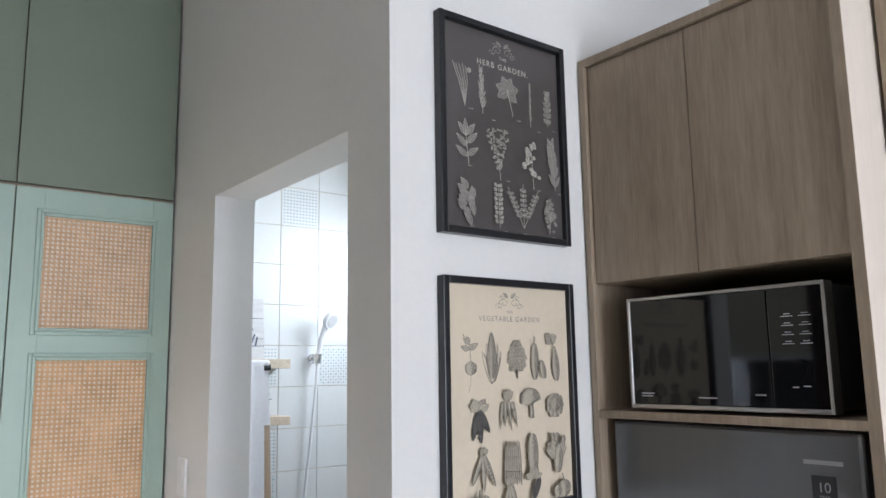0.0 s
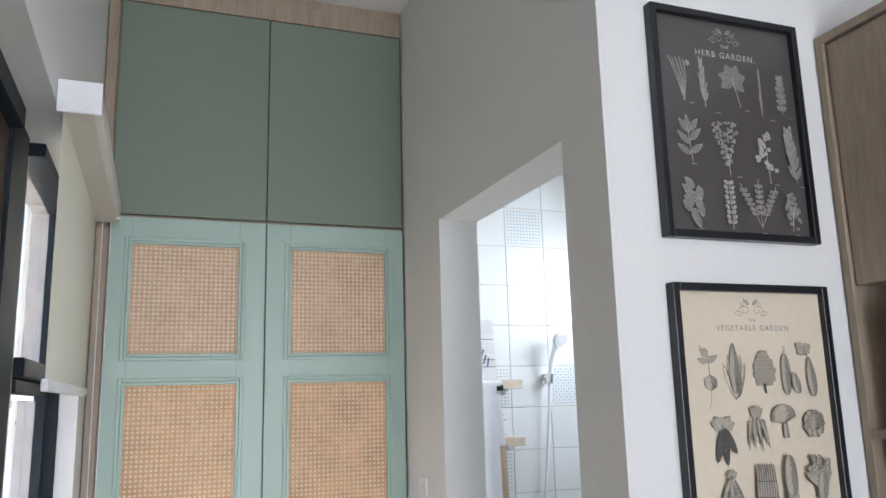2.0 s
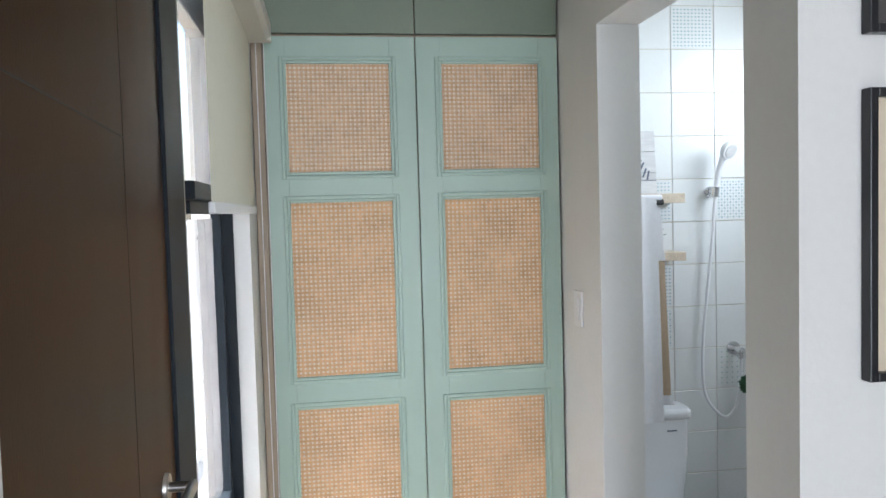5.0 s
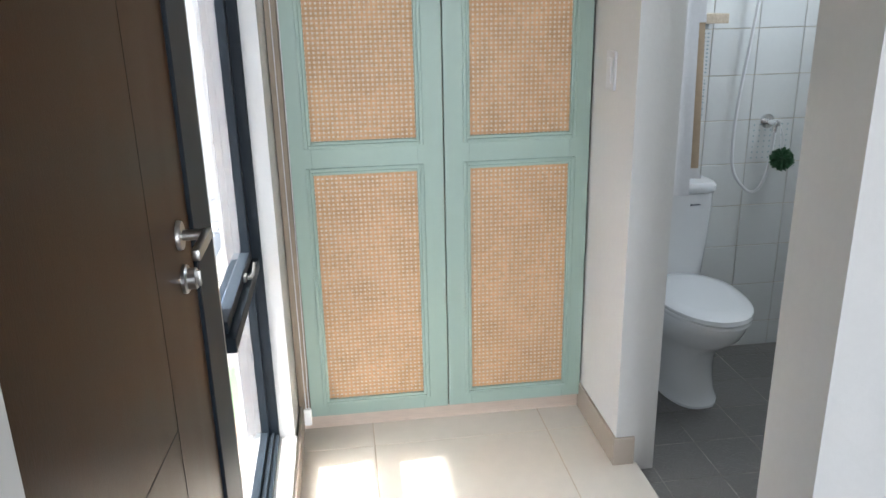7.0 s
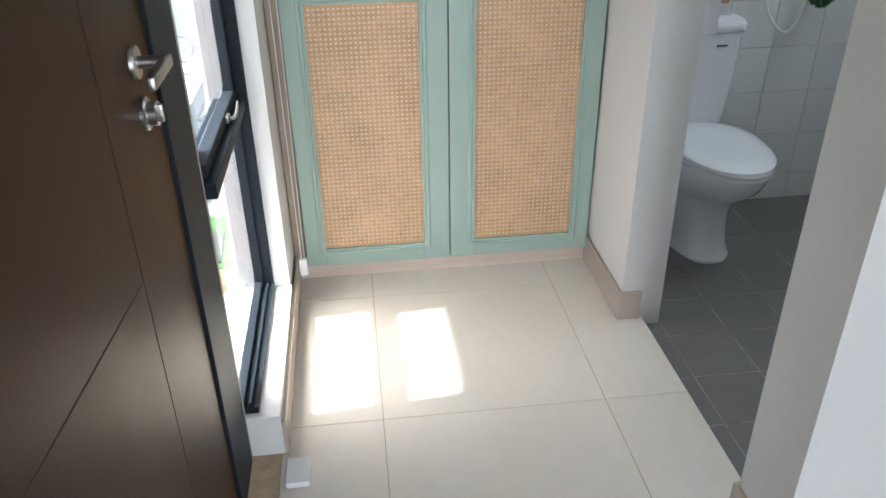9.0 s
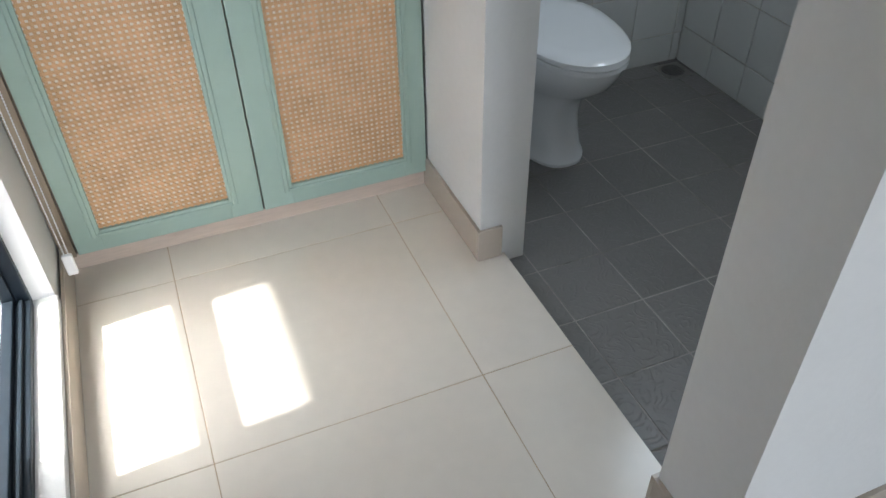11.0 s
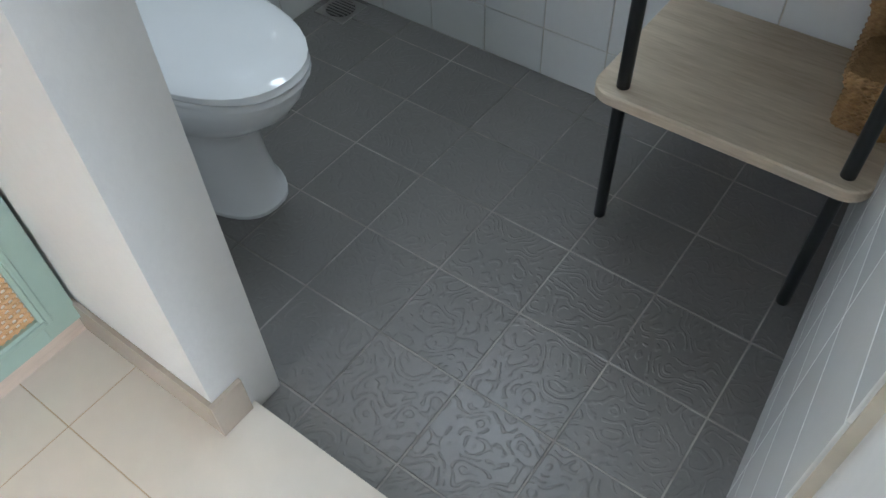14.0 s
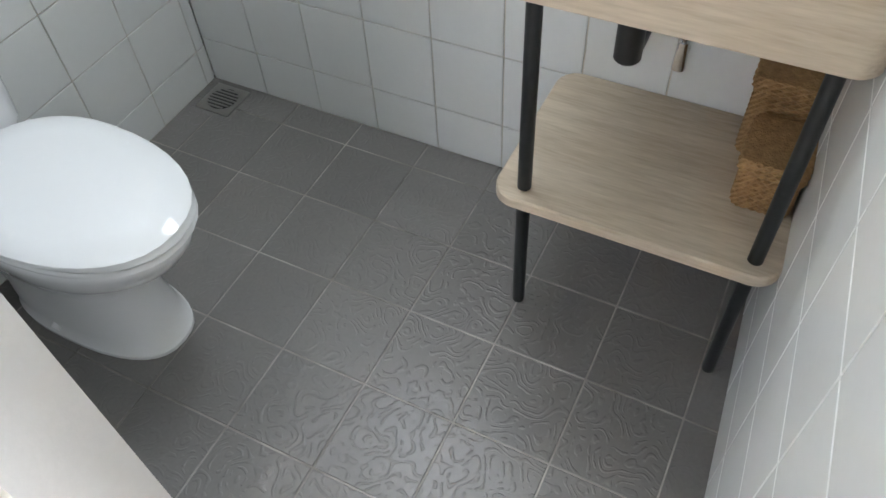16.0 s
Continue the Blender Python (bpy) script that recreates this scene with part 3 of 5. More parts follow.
def letters(body, x, z, y, size, material, parent, space=1.25):
    cu = bpy.data.curves.new("printed_title", "FONT")
    cu.body, cu.size, cu.align_x, cu.extrude, cu.space_character = body, size, "CENTER", 0.0001, space
    ob = new("printed_title", cu)
    ob.data.materials.append(material)
    ob.parent = parent
    ob.matrix_parent_inverse = Matrix.Translation(-Vector(parent.location))
    ob.location = (x, y, z)
    ob.rotation_euler = (radians(90), 0, 0)
    return tagged(ob, "printed title")


def build_print(zt, dark):
    x0, x1 = 0.862, 1.257
    zb_ = zt - 0.505
    cx = (x0 + x1) / 2
    y = YPO
    t = thing("framed_print", (cx, y, zb_), ("charcoal herb chart" if dark else "cream vegetable chart") + " in a black frame on the white wall", "picture", "prints on the wall")
    bm = bmesh.new()
    w = 0.016
    for a in ((x0, x0 + w, zb_, zt), (x1 - w, x1, zb_, zt), (x0 + w, x1 - w, zb_, zb_ + w), (x0 + w, x1 - w, zt - w, zt)):
        add_box(bm, a[0], a[1], y - 0.024, y, a[2], a[3], 0.002)
    part("frame", bm, M["frameblack"], t, "black moulded frame", smooth=False)
    part("sheet", box(x0 + w - 0.002, x1 - w + 0.002, y - 0.010, y - 0.004, zb_ + w - 0.002, zt - w + 0.002), M["printdark" if dark else "printcream"], t, "dark charcoal sheet" if dark else "cream sheet")
    k = Ink(5 if dark else 8)
    k.y = y - 0.0101
    U = lambda u: x0 + u * (x1 - x0)
    V = lambda v: zt - v * (zt - zb_)
    k.ornament(cx, V(0.105), 0.075)
    if dark:
        # top row
        for i in range(9):
            k.line([(U(0.20), V(0.41)), (U(0.19 + (i - 4) * 0.008), V(0.30)), (U(0.15 + (i - 3) * 0.012), V(0.215 + 0.005 * (i % 3)))], 0.0014, i % 2)
        k.blob(U(0.235), V(0.24), 0.005, 0.005)
        k.sprig(U(0.335), V(0.43), 0.098, 0.019, 0.0035, 9, 0.45, lean=-0.05)
        for a in (0.3, 1.2, 2.0, 2.9, 3.7, 5.6):
            k.leaf(U(0.53), V(0.29), a, 0.034, 0.019)
        k.line([(U(0.53), V(0.29)), (U(0.57), V(0.41))], 0.0014)
        k.sprig(U(0.715), V(0.44), 0.105, 0.007, 0.0018, 26, 0.5)
        k.sprig(U(0.86), V(0.42), 0.08, 0.014, 0.009, 6, 1.2)
        # middle row
        for v, sg, l_ in ((0.645, 1, 0.034), (0.64, -1, 0.036), (0.60, 1, 0.036), (0.585, -1, 0.038), (0.55, 1, 0.034), (0.545, -1, 0.034)):
            k.leaf(U(0.205), V(v), math.pi / 2 + sg * (1.0 - (0.645 - v) * 3.0), l_, 0.011)
        k.leaf(U(0.20), V(0.55), 1.65, 0.036, 0.011)
        k.line([(U(0.195), V(0.52)), (U(0.215), V(0.68))], 0.0012)
        for i in range(120):
            u, v = k.r.gauss(0, 0.035), k.r.random()
            k.blob(U(0.44) + (1.15 - v) * k.r.uniform(-0.034, 0.034), V(0.49 + 0.19 * v), 0.0026, 0.0022, i % 2, n=6)
        k.line([(U(0.44), V(0.60)), (U(0.45), V(0.73))], 0.001)
        for i in range(26):
            k.blob(U(0.70) + k.r.uniform(-0.014, 0.014) * (1 + (i > 16)), V(0.52 + 0.17 * i / 26), 0.0044, 0.0038, 0, n=8, wob=0.2)
        k.line([(U(0.70), V(0.55)), (U(0.715), V(0.745))], 0.0013)
        k.sprig(U(0.90), V(0.735), 0.105, 0.030, 0.008, 6, 0.55, start=0.1, lean=-0.12)
        # bottom row
        for i in range(11):
            k.leaf(U(0.20 + k.r.uniform(-0.03, 0.03)), V(0.78 + 0.012 * i), (0.2, 2.9)[i % 2] - 1.0 * (1 if i % 2 else -1) * -0.6 - 0.9 + k.r.uniform(-0.3, 0.3), 0.028, 0.013)
        for i in range(9):
            for sg in (-1, 1):
                k.blob(U(0.425) + sg * (0.0065 + 0.002 * (i % 2)), V(0.755 + 0.021 * i), 0.0046, 0.0034, 0, n=9, ang=sg * 0.5)
        k.line([(U(0.425), V(0.75)), (U(0.43), V(0.955))], 0.0012)
        for a in (-0.5, 0.0, 0.5):
            for i in range(6):
                q = 0.028 + 0.068 * i / 6
                for sg in (-1, 1):
                    k.blob(U(0.62) + math.sin(a) * q + sg * 0.0055, V(0.93) + math.cos(a) * q, 0.0038, 0.0029, 0, n=8, ang=sg * 0.4)
            k.line([(U(0.62), V(0.94)), (U(0.62) + math.sin(a) * 0.1, V(0.93) + math.cos(a) * 0.1)], 0.001)
        for i in range(46):
            k.blob(U(0.84) + k.r.gauss(0, 0.010), V(0.845) + k.r.gauss(0, 0.019), 0.0036, 0.0030, i % 2 and 0, n=7, wob=0.25)
        k.line([(U(0.84), V(0.86)), (U(0.83), V(0.95))], 0.0015)
        for u, v in ((0.23, 0.425), (0.40, 0.455), (0.60, 0.43), (0.77, 0.46), (0.90, 0.44), (0.21, 0.69), (0.50, 0.73), (0.75, 0.75), (0.93, 0.75), (0.22, 0.96), (0.47, 0.965), (0.63, 0.965), (0.86, 0.965)):
            k.caption(U(u), V(v))
        mats = [M["inklight"], M["inkshade"], M["printdark"]]
        letters("THE", cx, V(0.148), y - 0.0103, 0.011, M["inklight"], t)
        letters("HERB GARDEN.", cx, V(0.195), y - 0.0103, 0.0195, M["inklight"], t)
    else:
        def pod(u, v, ang, ln, wd, m=1, keep=0.5):
            c, s_ = math.cos(ang), math.sin(ang)
            half = [(ln * i / 9, wd / 2 * math.sin(math.pi * min(1, (i / 9) ** 0.75 * 0.97 + 0.03)) ** 0.6) for i in range(10)]
            pts = half + [(p, -q) for p, q in half[-2:0:-1]]
            k.shape([(U(u) + p * c - q * s_, V(v) + p * s_ + q * c) for p, q in pts], m, 0, 0.0007, 0.0017, keep)

        def long_body(u, v, hw, hh, m=1, lean=0.0, waist=0.0):
            pts = []
            for i in range(22):
                a = 2 * math.pi * i / 22
                x_, z_ = hw * math.copysign(abs(math.cos(a)) ** 0.75, math.cos(a)), hh * math.sin(a)
                x_ *= 1 - waist * max(0.0, z_ / hh)
                pts.append((U(u) + x_ + lean * z_, V(v) + z_))
            k.shape(pts, m, 0, 0.0007, 0.0018, 0.55)

        # radish
        k.line([(U(0.203), V(0.37)), (U(0.198), V(0.29)), (U(0.15), V(0.245))], 0.0014)
        for a_, l_ in ((2.5, 0.020), (2.0, 0.016), (0.5, 0.026), (2.9, 0.022), (0.9, 0.014)):
            k.leaf(U(0.195), V(0.31) + (0.012 if a_ in (2.5, 2.0) else 0), a_, l_, 0.010)
        k.blob(U(0.203), V(0.389), 0.0135, 0.0125, 1)
        k.line([(U(0.203), V(0.415)), (U(0.200), V(0.455)), (U(0.185), V(0.49))], 0.0008)
        # maize
        for a_, l_ in ((1.95, 0.075), (1.2, 0.075), (1.75, 0.088), (1.38, 0.088)):
            pod(0.355, 0.455, a_, l_, 0.015, 2)
        long_body(0.353, 0.335, 0.0135, 0.050, 1, 0, 0.45)
        for i in range(-2, 3):
            k.line([(U(0.353) + i * 0.0042, V(0.42)), (U(0.353) + i * 0.003, V(0.26))], 0.0004)
        # artichoke
        for r_ in range(8):
            w_ = 0.024 * math.cos((r_ - 2.6) * 0.30)
            for c_ in range(5):
                k.leaf(U(0.534) + ((c_ - 2) + (0.5 if r_ % 2 else 0)) / 2.4 * w_, V(0.405) + r_ * 0.0080, math.pi / 2 - (c_ - 2) * 0.16, 0.0125, 0.0092)
        k.line([(U(0.534), V(0.395)), (U(0.537), V(0.435))], 0.0045)
        # cucumbers
        long_body(0.676, 0.362, 0.0120, 0.041); long_body(0.738, 0.397, 0.0105, 0.021, 1, -0.18, 0.25)
        k.line([(U(0.676), V(0.285)), (U(0.682), V(0.255)), (U(0.672), V(0.25))], 0.0016)
        # aubergine hanging from its leaves
        for a_, l_ in ((2.6, 0.022), (0.4, 0.020), (3.6, 0.018), (-0.4, 0.015)):
            k.leaf(U(0.81), V(0.262), a_, l_, 0.014)
        k.line([(U(0.81), V(0.262)), (U(0.835), V(0.30))], 0.0014)
        long_body(0.843, 0.372, 0.0125, 0.040, 1, -0.06, 0.5)
        # aubergines in a bunch
        for a_ in (2.7, 2.2, 0.9, 0.35):
            k.leaf(U(0.245), V(0.565), a_, 0.028, 0.015)
        for a_, l_ in ((4.42, 0.066), (4.78, 0.070), (5.25, 0.056)):
            pod(0.245, 0.565, a_, l_, 0.0175, 0, 0.2)
        # carrots
        for a_ in (0.9, 1.2, 1.5, 1.8, 2.1):
            k.leaf(U(0.452), V(0.535), a_, 0.026, 0.008)
        for dx, a_, l_ in ((-0.014, 4.55, 0.056), (-0.005, 4.65, 0.052), (0.005, 4.8, 0.060), (0.014, 4.95, 0.056)):
            c_, s_ = math.cos(a_), math.sin(a_)
            x_, z_ = U(0.452) + dx, V(0.54)
            k.shape([(x_ + 0.0055, z_), (x_ + 0.0042 + l_ * 0.5 * c_, z_ + l_ * 0.5 * s_), (x_ + l_ * c_, z_ + l_ * s_), (x_ - 0.0042 + l_ * 0.5 * c_, z_ + l_ * 0.5 * s_), (x_ - 0.0055, z_), (x_, z_ + 0.003)], 1, 0, 0.0006, 0.0022, 0.6)
        # mushroom
        k.shape([(U(0.632) - 0.005, V(0.53)), (U(0.632) - 0.006, V(0.61)), (U(0.632) + 0.008, V(0.61)), (U(0.632) + 0.005, V(0.53))], 1, 0, 0.0007, 0.002, 0.5)
        k.shape([(U(0.627) - 0.030, V(0.545))] + [(U(0.627) + 0.031 * math.cos(a_), V(0.530) + 0.025 * math.sin(a_)) for a_ in (math.pi * j / 10 for j in range(9, -1, -1))] + [(U(0.627), V(0.555))], 1, 0, 0.0008, 0.0018, 0.4)
        # cabbage
        for j in range(9):
            a_ = 2 * math.pi * j / 9
            k.blob(U(0.820) + 0.017 * math.cos(a_), V(0.560) + 0.017 * math.sin(a_), 0.0095, 0.0095, 1, wob=0.2)
        for r_ in (0.0175, 0.0125, 0.007):
            k.blob(U(0.820), V(0.556), r_, r_ * 0.85, 1, wob=0.12)
        # pea pods
        for a_ in (2.6, 1.9, 1.3, 0.7):
            k.leaf(U(0.265), V(0.745), a_, 0.014, 0.009)
        for a_, l_ in ((4.25, 0.070), (4.72, 0.078), (5.15, 0.076)):
            pod(0.262, 0.745, a_, l_, 0.0135, 1)
        for j in range(6):
            k.blob(U(0.262) + (0.020 + 0.0085 * j) * math.cos(5.15), V(0.745) + (0.020 + 0.0085 * j) * math.sin(5.15), 0.0036, 0.0034, 1, n=9)
        # asparagus
        for j in range(8):
            long_body(0.47 + (j - 3.5) * 0.0145, 0.790 + 0.006 * (j % 2), 0.0036, 0.046, 1, (j - 3.5) * -0.012, 0.35)
        for v_ in (0.765, 0.825):
            k.line([(U(0.405), V(v_)), (U(0.535), V(v_ + 0.006))], 0.0012)
        long_body(0.622, 0.763, 0.0155, 0.044)
        # celery
        for j in range(9):
            k.leaf(U(0.815), V(0.80), 0.75 + j * 0.22, 0.045 * k.r.uniform(0.8, 1.1), 0.013)
        for j in range(14):
            k.blob(U(0.815) + k.r.uniform(-0.028, 0.028), V(0.715) + k.r.uniform(-0.012, 0.014), 0.0055, 0.005, 1, n=8, wob=0.25)
        long_body(0.820, 0.80, 0.0135, 0.028, 1, 0.1)
        # lowest row
        for dx in (-0.020, 0.020, -0.011, 0.011, 0.0):
            k.blob(U(0.215) + dx, V(0.945), 0.0085, 0.0155, 1, n=14)
        k.line([(U(0.215), V(0.912)), (U(0.22), V(0.885))], 0.0032)
        for a_, l_ in ((4.35, 0.050), (4.7, 0.056), (5.05, 0.050)):
            pod(0.44, 0.875, a_, l_, 0.013, 1)
        for a_ in (0.6, 1.2, 1.9, 2.5):
            k.leaf(U(0.44), V(0.88), a_, 0.020, 0.009)
        for a_ in (0.3, 1.0, 2.0, 2.8):
            k.leaf(U(0.615), V(0.865), a_, 0.024, 0.013)
        pod(0.66, 0.865, 4.3, 0.055, 0.017, 0, 0.2)
        k.blob(U(0.855), V(0.925), 0.0165, 0.0165, 1); k.blob(U(0.80), V(0.935), 0.010, 0.012, 1)
        k.line([(U(0.84), V(0.86)), (U(0.852), V(0.895))], 0.0028)
        mats = [M["inkdark"], M["inkpale"], M["printcream"]]
        letters("THE", cx, V(0.15), y - 0.0103, 0.009, M["inkmid"], t)
        letters("VEGETABLE GARDEN", cx, V(0.186), y - 0.0103, 0.0162, M["inkmid"], t)
    part("print_ink", k.bm, mats, t, "printed herb drawings" if dark else "printed vegetable drawings", kind="stuff")


build_print(2.345, True)
build_print(1.748, False)


# ---- tall cabinet, microwave and fridge ----
XC = 1.34


def build_cabinet():
    t = thing("tall_cabinet", (1.64, 0.57, 0.0), "tall washed oak cabinet with closed doors over an appliance niche", "cabinet")
    yb_, ya_ = 0.908, 0.243
    back = XE
    part("side_panel", box(XC - 0.012, back, yb_ - 0.018, yb_, 0, 2.335, 0.001), M["wood"], t)
    # this end faces the window; its brightness is in the material
    part("side_panel", box(XC - 0.012, back, ya_, ya_ + 0.020, 0, 2.335, 0.001), M["litpanel"], t, "oak laminate side panel coloured as if lit by the window")
    part("top_panel", box(XC - 0.012, back, ya_ + 0.020, yb_ - 0.018, 2.315, 2.335, 0.001), M["wood"], t)
    part("edge_strip", box(XC - 0.0135, XC - 0.012, ya_ + 0.001, ya_ + 0.024, 0, 2.335), M["wood"], t)
    part("niche_bottom", box(XC - 0.012, back, ya_ + 0.020, yb_ - 0.018, 1.430, 1.448, 0.001), M["wood"], t)
    part("niche_top", box(XC + 0.02, back, ya_ + 0.020, yb_ - 0.018, 1.752, 1.77), M["wood"], t)
    # near-black sheet stands in for the shade in gaps around the appliances
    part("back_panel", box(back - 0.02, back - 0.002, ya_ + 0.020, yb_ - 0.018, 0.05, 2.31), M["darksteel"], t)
    ym = 0.597
    for a, b in ((ya_ + 0.023, ym - 0.0015), (ym + 0.0015, yb_ - 0.021)):
        part("cabinet_door", box(XC - 0.002, XC + 0.016, a, b, 1.752, 2.312, 0.0012), M["wood"], t, "washed oak laminate door")
    t2 = thing("wall_cabinet", (1.70, -0.3, 1.45), "washed oak laminate wall cabinet beside the tall cabinet, closed", "cabinet")
    part("body", box(1.475, back, -0.95, 0.238, 1.42, 2.285, 0.001), M["wood"], t2)
    for a, b in ((-0.945, -0.36), (-0.357, 0.235)):
        part("cabinet_door", box(1.456, 1.474, a, b, 1.42, 2.285, 0.0012), M["wood"], t2)


def build_microwave():
    x0, y0, y1, z0, z1 = 1.352, 0.330, 0.800, 1.4555, 1.708
    t = thing("microwave", (1.55, 0.56, 1.448), "black glass microwave with a silver rim in the cabinet niche", "microwave")
    part("body", box(x0 + 0.02, x0 + 0.36, y0 + 0.004, y1 - 0.004, z0 + 0.004, z1 - 0.004, 0.006), M["darksteel"], t)
    bm = bmesh.new()
    w = 0.007
    xa = x0 - 0.012
    for a in ((y0, y0 + w, z0, z1), (y1 - w, y1, z0, z1), (y0 + w, y1 - w, z0, z0 + w * 1.3), (y0 + w, y1 - w, z1 - w, z1)):
        add_box(bm, xa, x0 + 0.022, a[0], a[1], a[2], a[3], 0.0015)
    part("rim", bm, M["steel"], t, "silver rim")
    door = part("door", box(xa + 0.003, x0 + 0.018, y0 + 0.122, y1 - w, z0 + w * 1.3, z1 - w, 0.002), M["blackglass"], t, "black glass door")
    part("control_panel", box(xa + 0.003, x0 + 0.018, y0 + w, y0 + 0.120, z0 + w * 1.3, z1 - w, 0.002), M["blackglass"], t)
    bm = bmesh.new()
    yc = y0 + 0.062
    for r_ in range(4):
        for c_ in range(2):
            y = yc + 0.018 - c_ * 0.036
            z = z0 + 0.188 - r_ * 0.018
            add_box(bm, xa + 0.0022, xa + 0.003, y - 0.012, y + 0.012, z - 0.0008, z + 0.0008)
            add_box(bm, xa + 0.0022, xa + 0.003, y - 0.007, y + 0.006, z + 0.004, z + 0.0055)
    for a, b, z in ((yc - 0.02, yc - 0.006, z0 + 0.052), (yc + 0.004, yc + 0.016, z0 + 0.050), (y1 - 0.065, y1 - 0.03, z0 + 0.034), (y1 - 0.06, y1 - 0.03, z0 + 0.028), ((y0 + y1) / 2 + 0.01, (y0 + y1) / 2 + 0.055, z0 + 0.026), (y0 + 0.135, y0 + 0.158, z0 + 0.034)):
        add_box(bm, xa + 0.0022, xa + 0.003, a, b, z - 0.0012, z + 0.0012)
    part("printed_marks", bm, M["label"], t, "small pale printed marks", kind="stuff")
    part("dial", tube([(xa + 0.003, yc, z0 + 0.085), (xa - 0.006, yc, z0 + 0.085)], [0.019, 0.0185], 32), M["blackglass"], t, "black dial", smooth=True)


def build_fridge():
    x0, y0, y1, z1 = 1.352, 0.292, 0.868, 1.424
    t = thing("fridge", (1.62, 0.58, 0.0), "brushed steel fridge with a black sticker in the tall cabinet", "fridge")
    part("body", box(x0 + 0.05, x0 + 0.56, y0 + 0.005, y1 - 0.005, 0.02, z1 - 0.012, 0.006), M["darksteel"], t)
    part("door", box(x0, x0 + 0.046, y0, y1, 0.92, z1, 0.008), M["fridge"], t, "brushed steel upper door")
    part("door", box(x0, x0 + 0.046, y0, y1, 0.03, 0.912, 0.008), M["fridge"], t, "brushed steel lower door")
    st = part("sticker", box(x0 - 0.0008, x0, 0.345, 0.392, 1.272, 1.342), M["darksteel"], t, "black square sticker")
    part("name_bars", box(x0 - 0.0008, x0, 0.330, 0.405, 1.362, 1.370), M["label"], t, "grey raised lettering")
    for body, z, s in (("10", 1.312, 0.026), ("YEAR", 1.300, 0.009)):
        cu = bpy.data.curves.new("sticker_text", "FONT")
        cu.body, cu.size, cu.align_x, cu.extrude = body, s, "CENTER", 0.0001
        ob = new("sticker_text", cu)
        cu.materials.append(M["label"])
        ob.parent = t
        ob.matrix_parent_inverse = Matrix.Translation(-Vector(t.location))
        ob.location, ob.rotation_euler = (x0 - 0.001, 0.3685, z), (radians(90), 0, radians(-90))
        tagged(ob, "pale printed text")
    bm = bmesh.new()
    for i in range(3):
        add_box(bm, x0 - 0.0014, x0 - 0.0008, 0.352, 0.385, 1.279 + i * 0.006, 1.281 + i * 0.006)
    part("sticker_lines", bm, M["label"], t)


build_cabinet()
build_microwave()
build_fridge()


def build_switch():
    t = thing("light_switch", (XP, 2.075, 1.23), "white plastic light switch on the wall by the doorway", "switch")
    part("plate", box(XP - 0.009, XP, 2.04, 2.11, 1.175, 1.29, 0.003), M["plastic"], t)
    part("rocker", box(XP - 0.013, XP - 0.009, 2.058, 2.092, 1.195, 1.27, 0.003), M["plastic"], t)


build_switch()


# ---- bathroom ----
def ellipse(cx, cy, rx, ry_front, ry_back, z, n=36, power=2.0):
    pts = []
    for k in range(n):
        a = 2 * math.pi * k / n
        c, s = math.cos(a), math.sin(a)
        ry = ry_back if s > 0 else ry_front
        pts.append((cx + rx * math.copysign(abs(c) ** (2 / power), c), cy + ry * math.copysign(abs(s) ** (2 / power), s), z))
    return pts


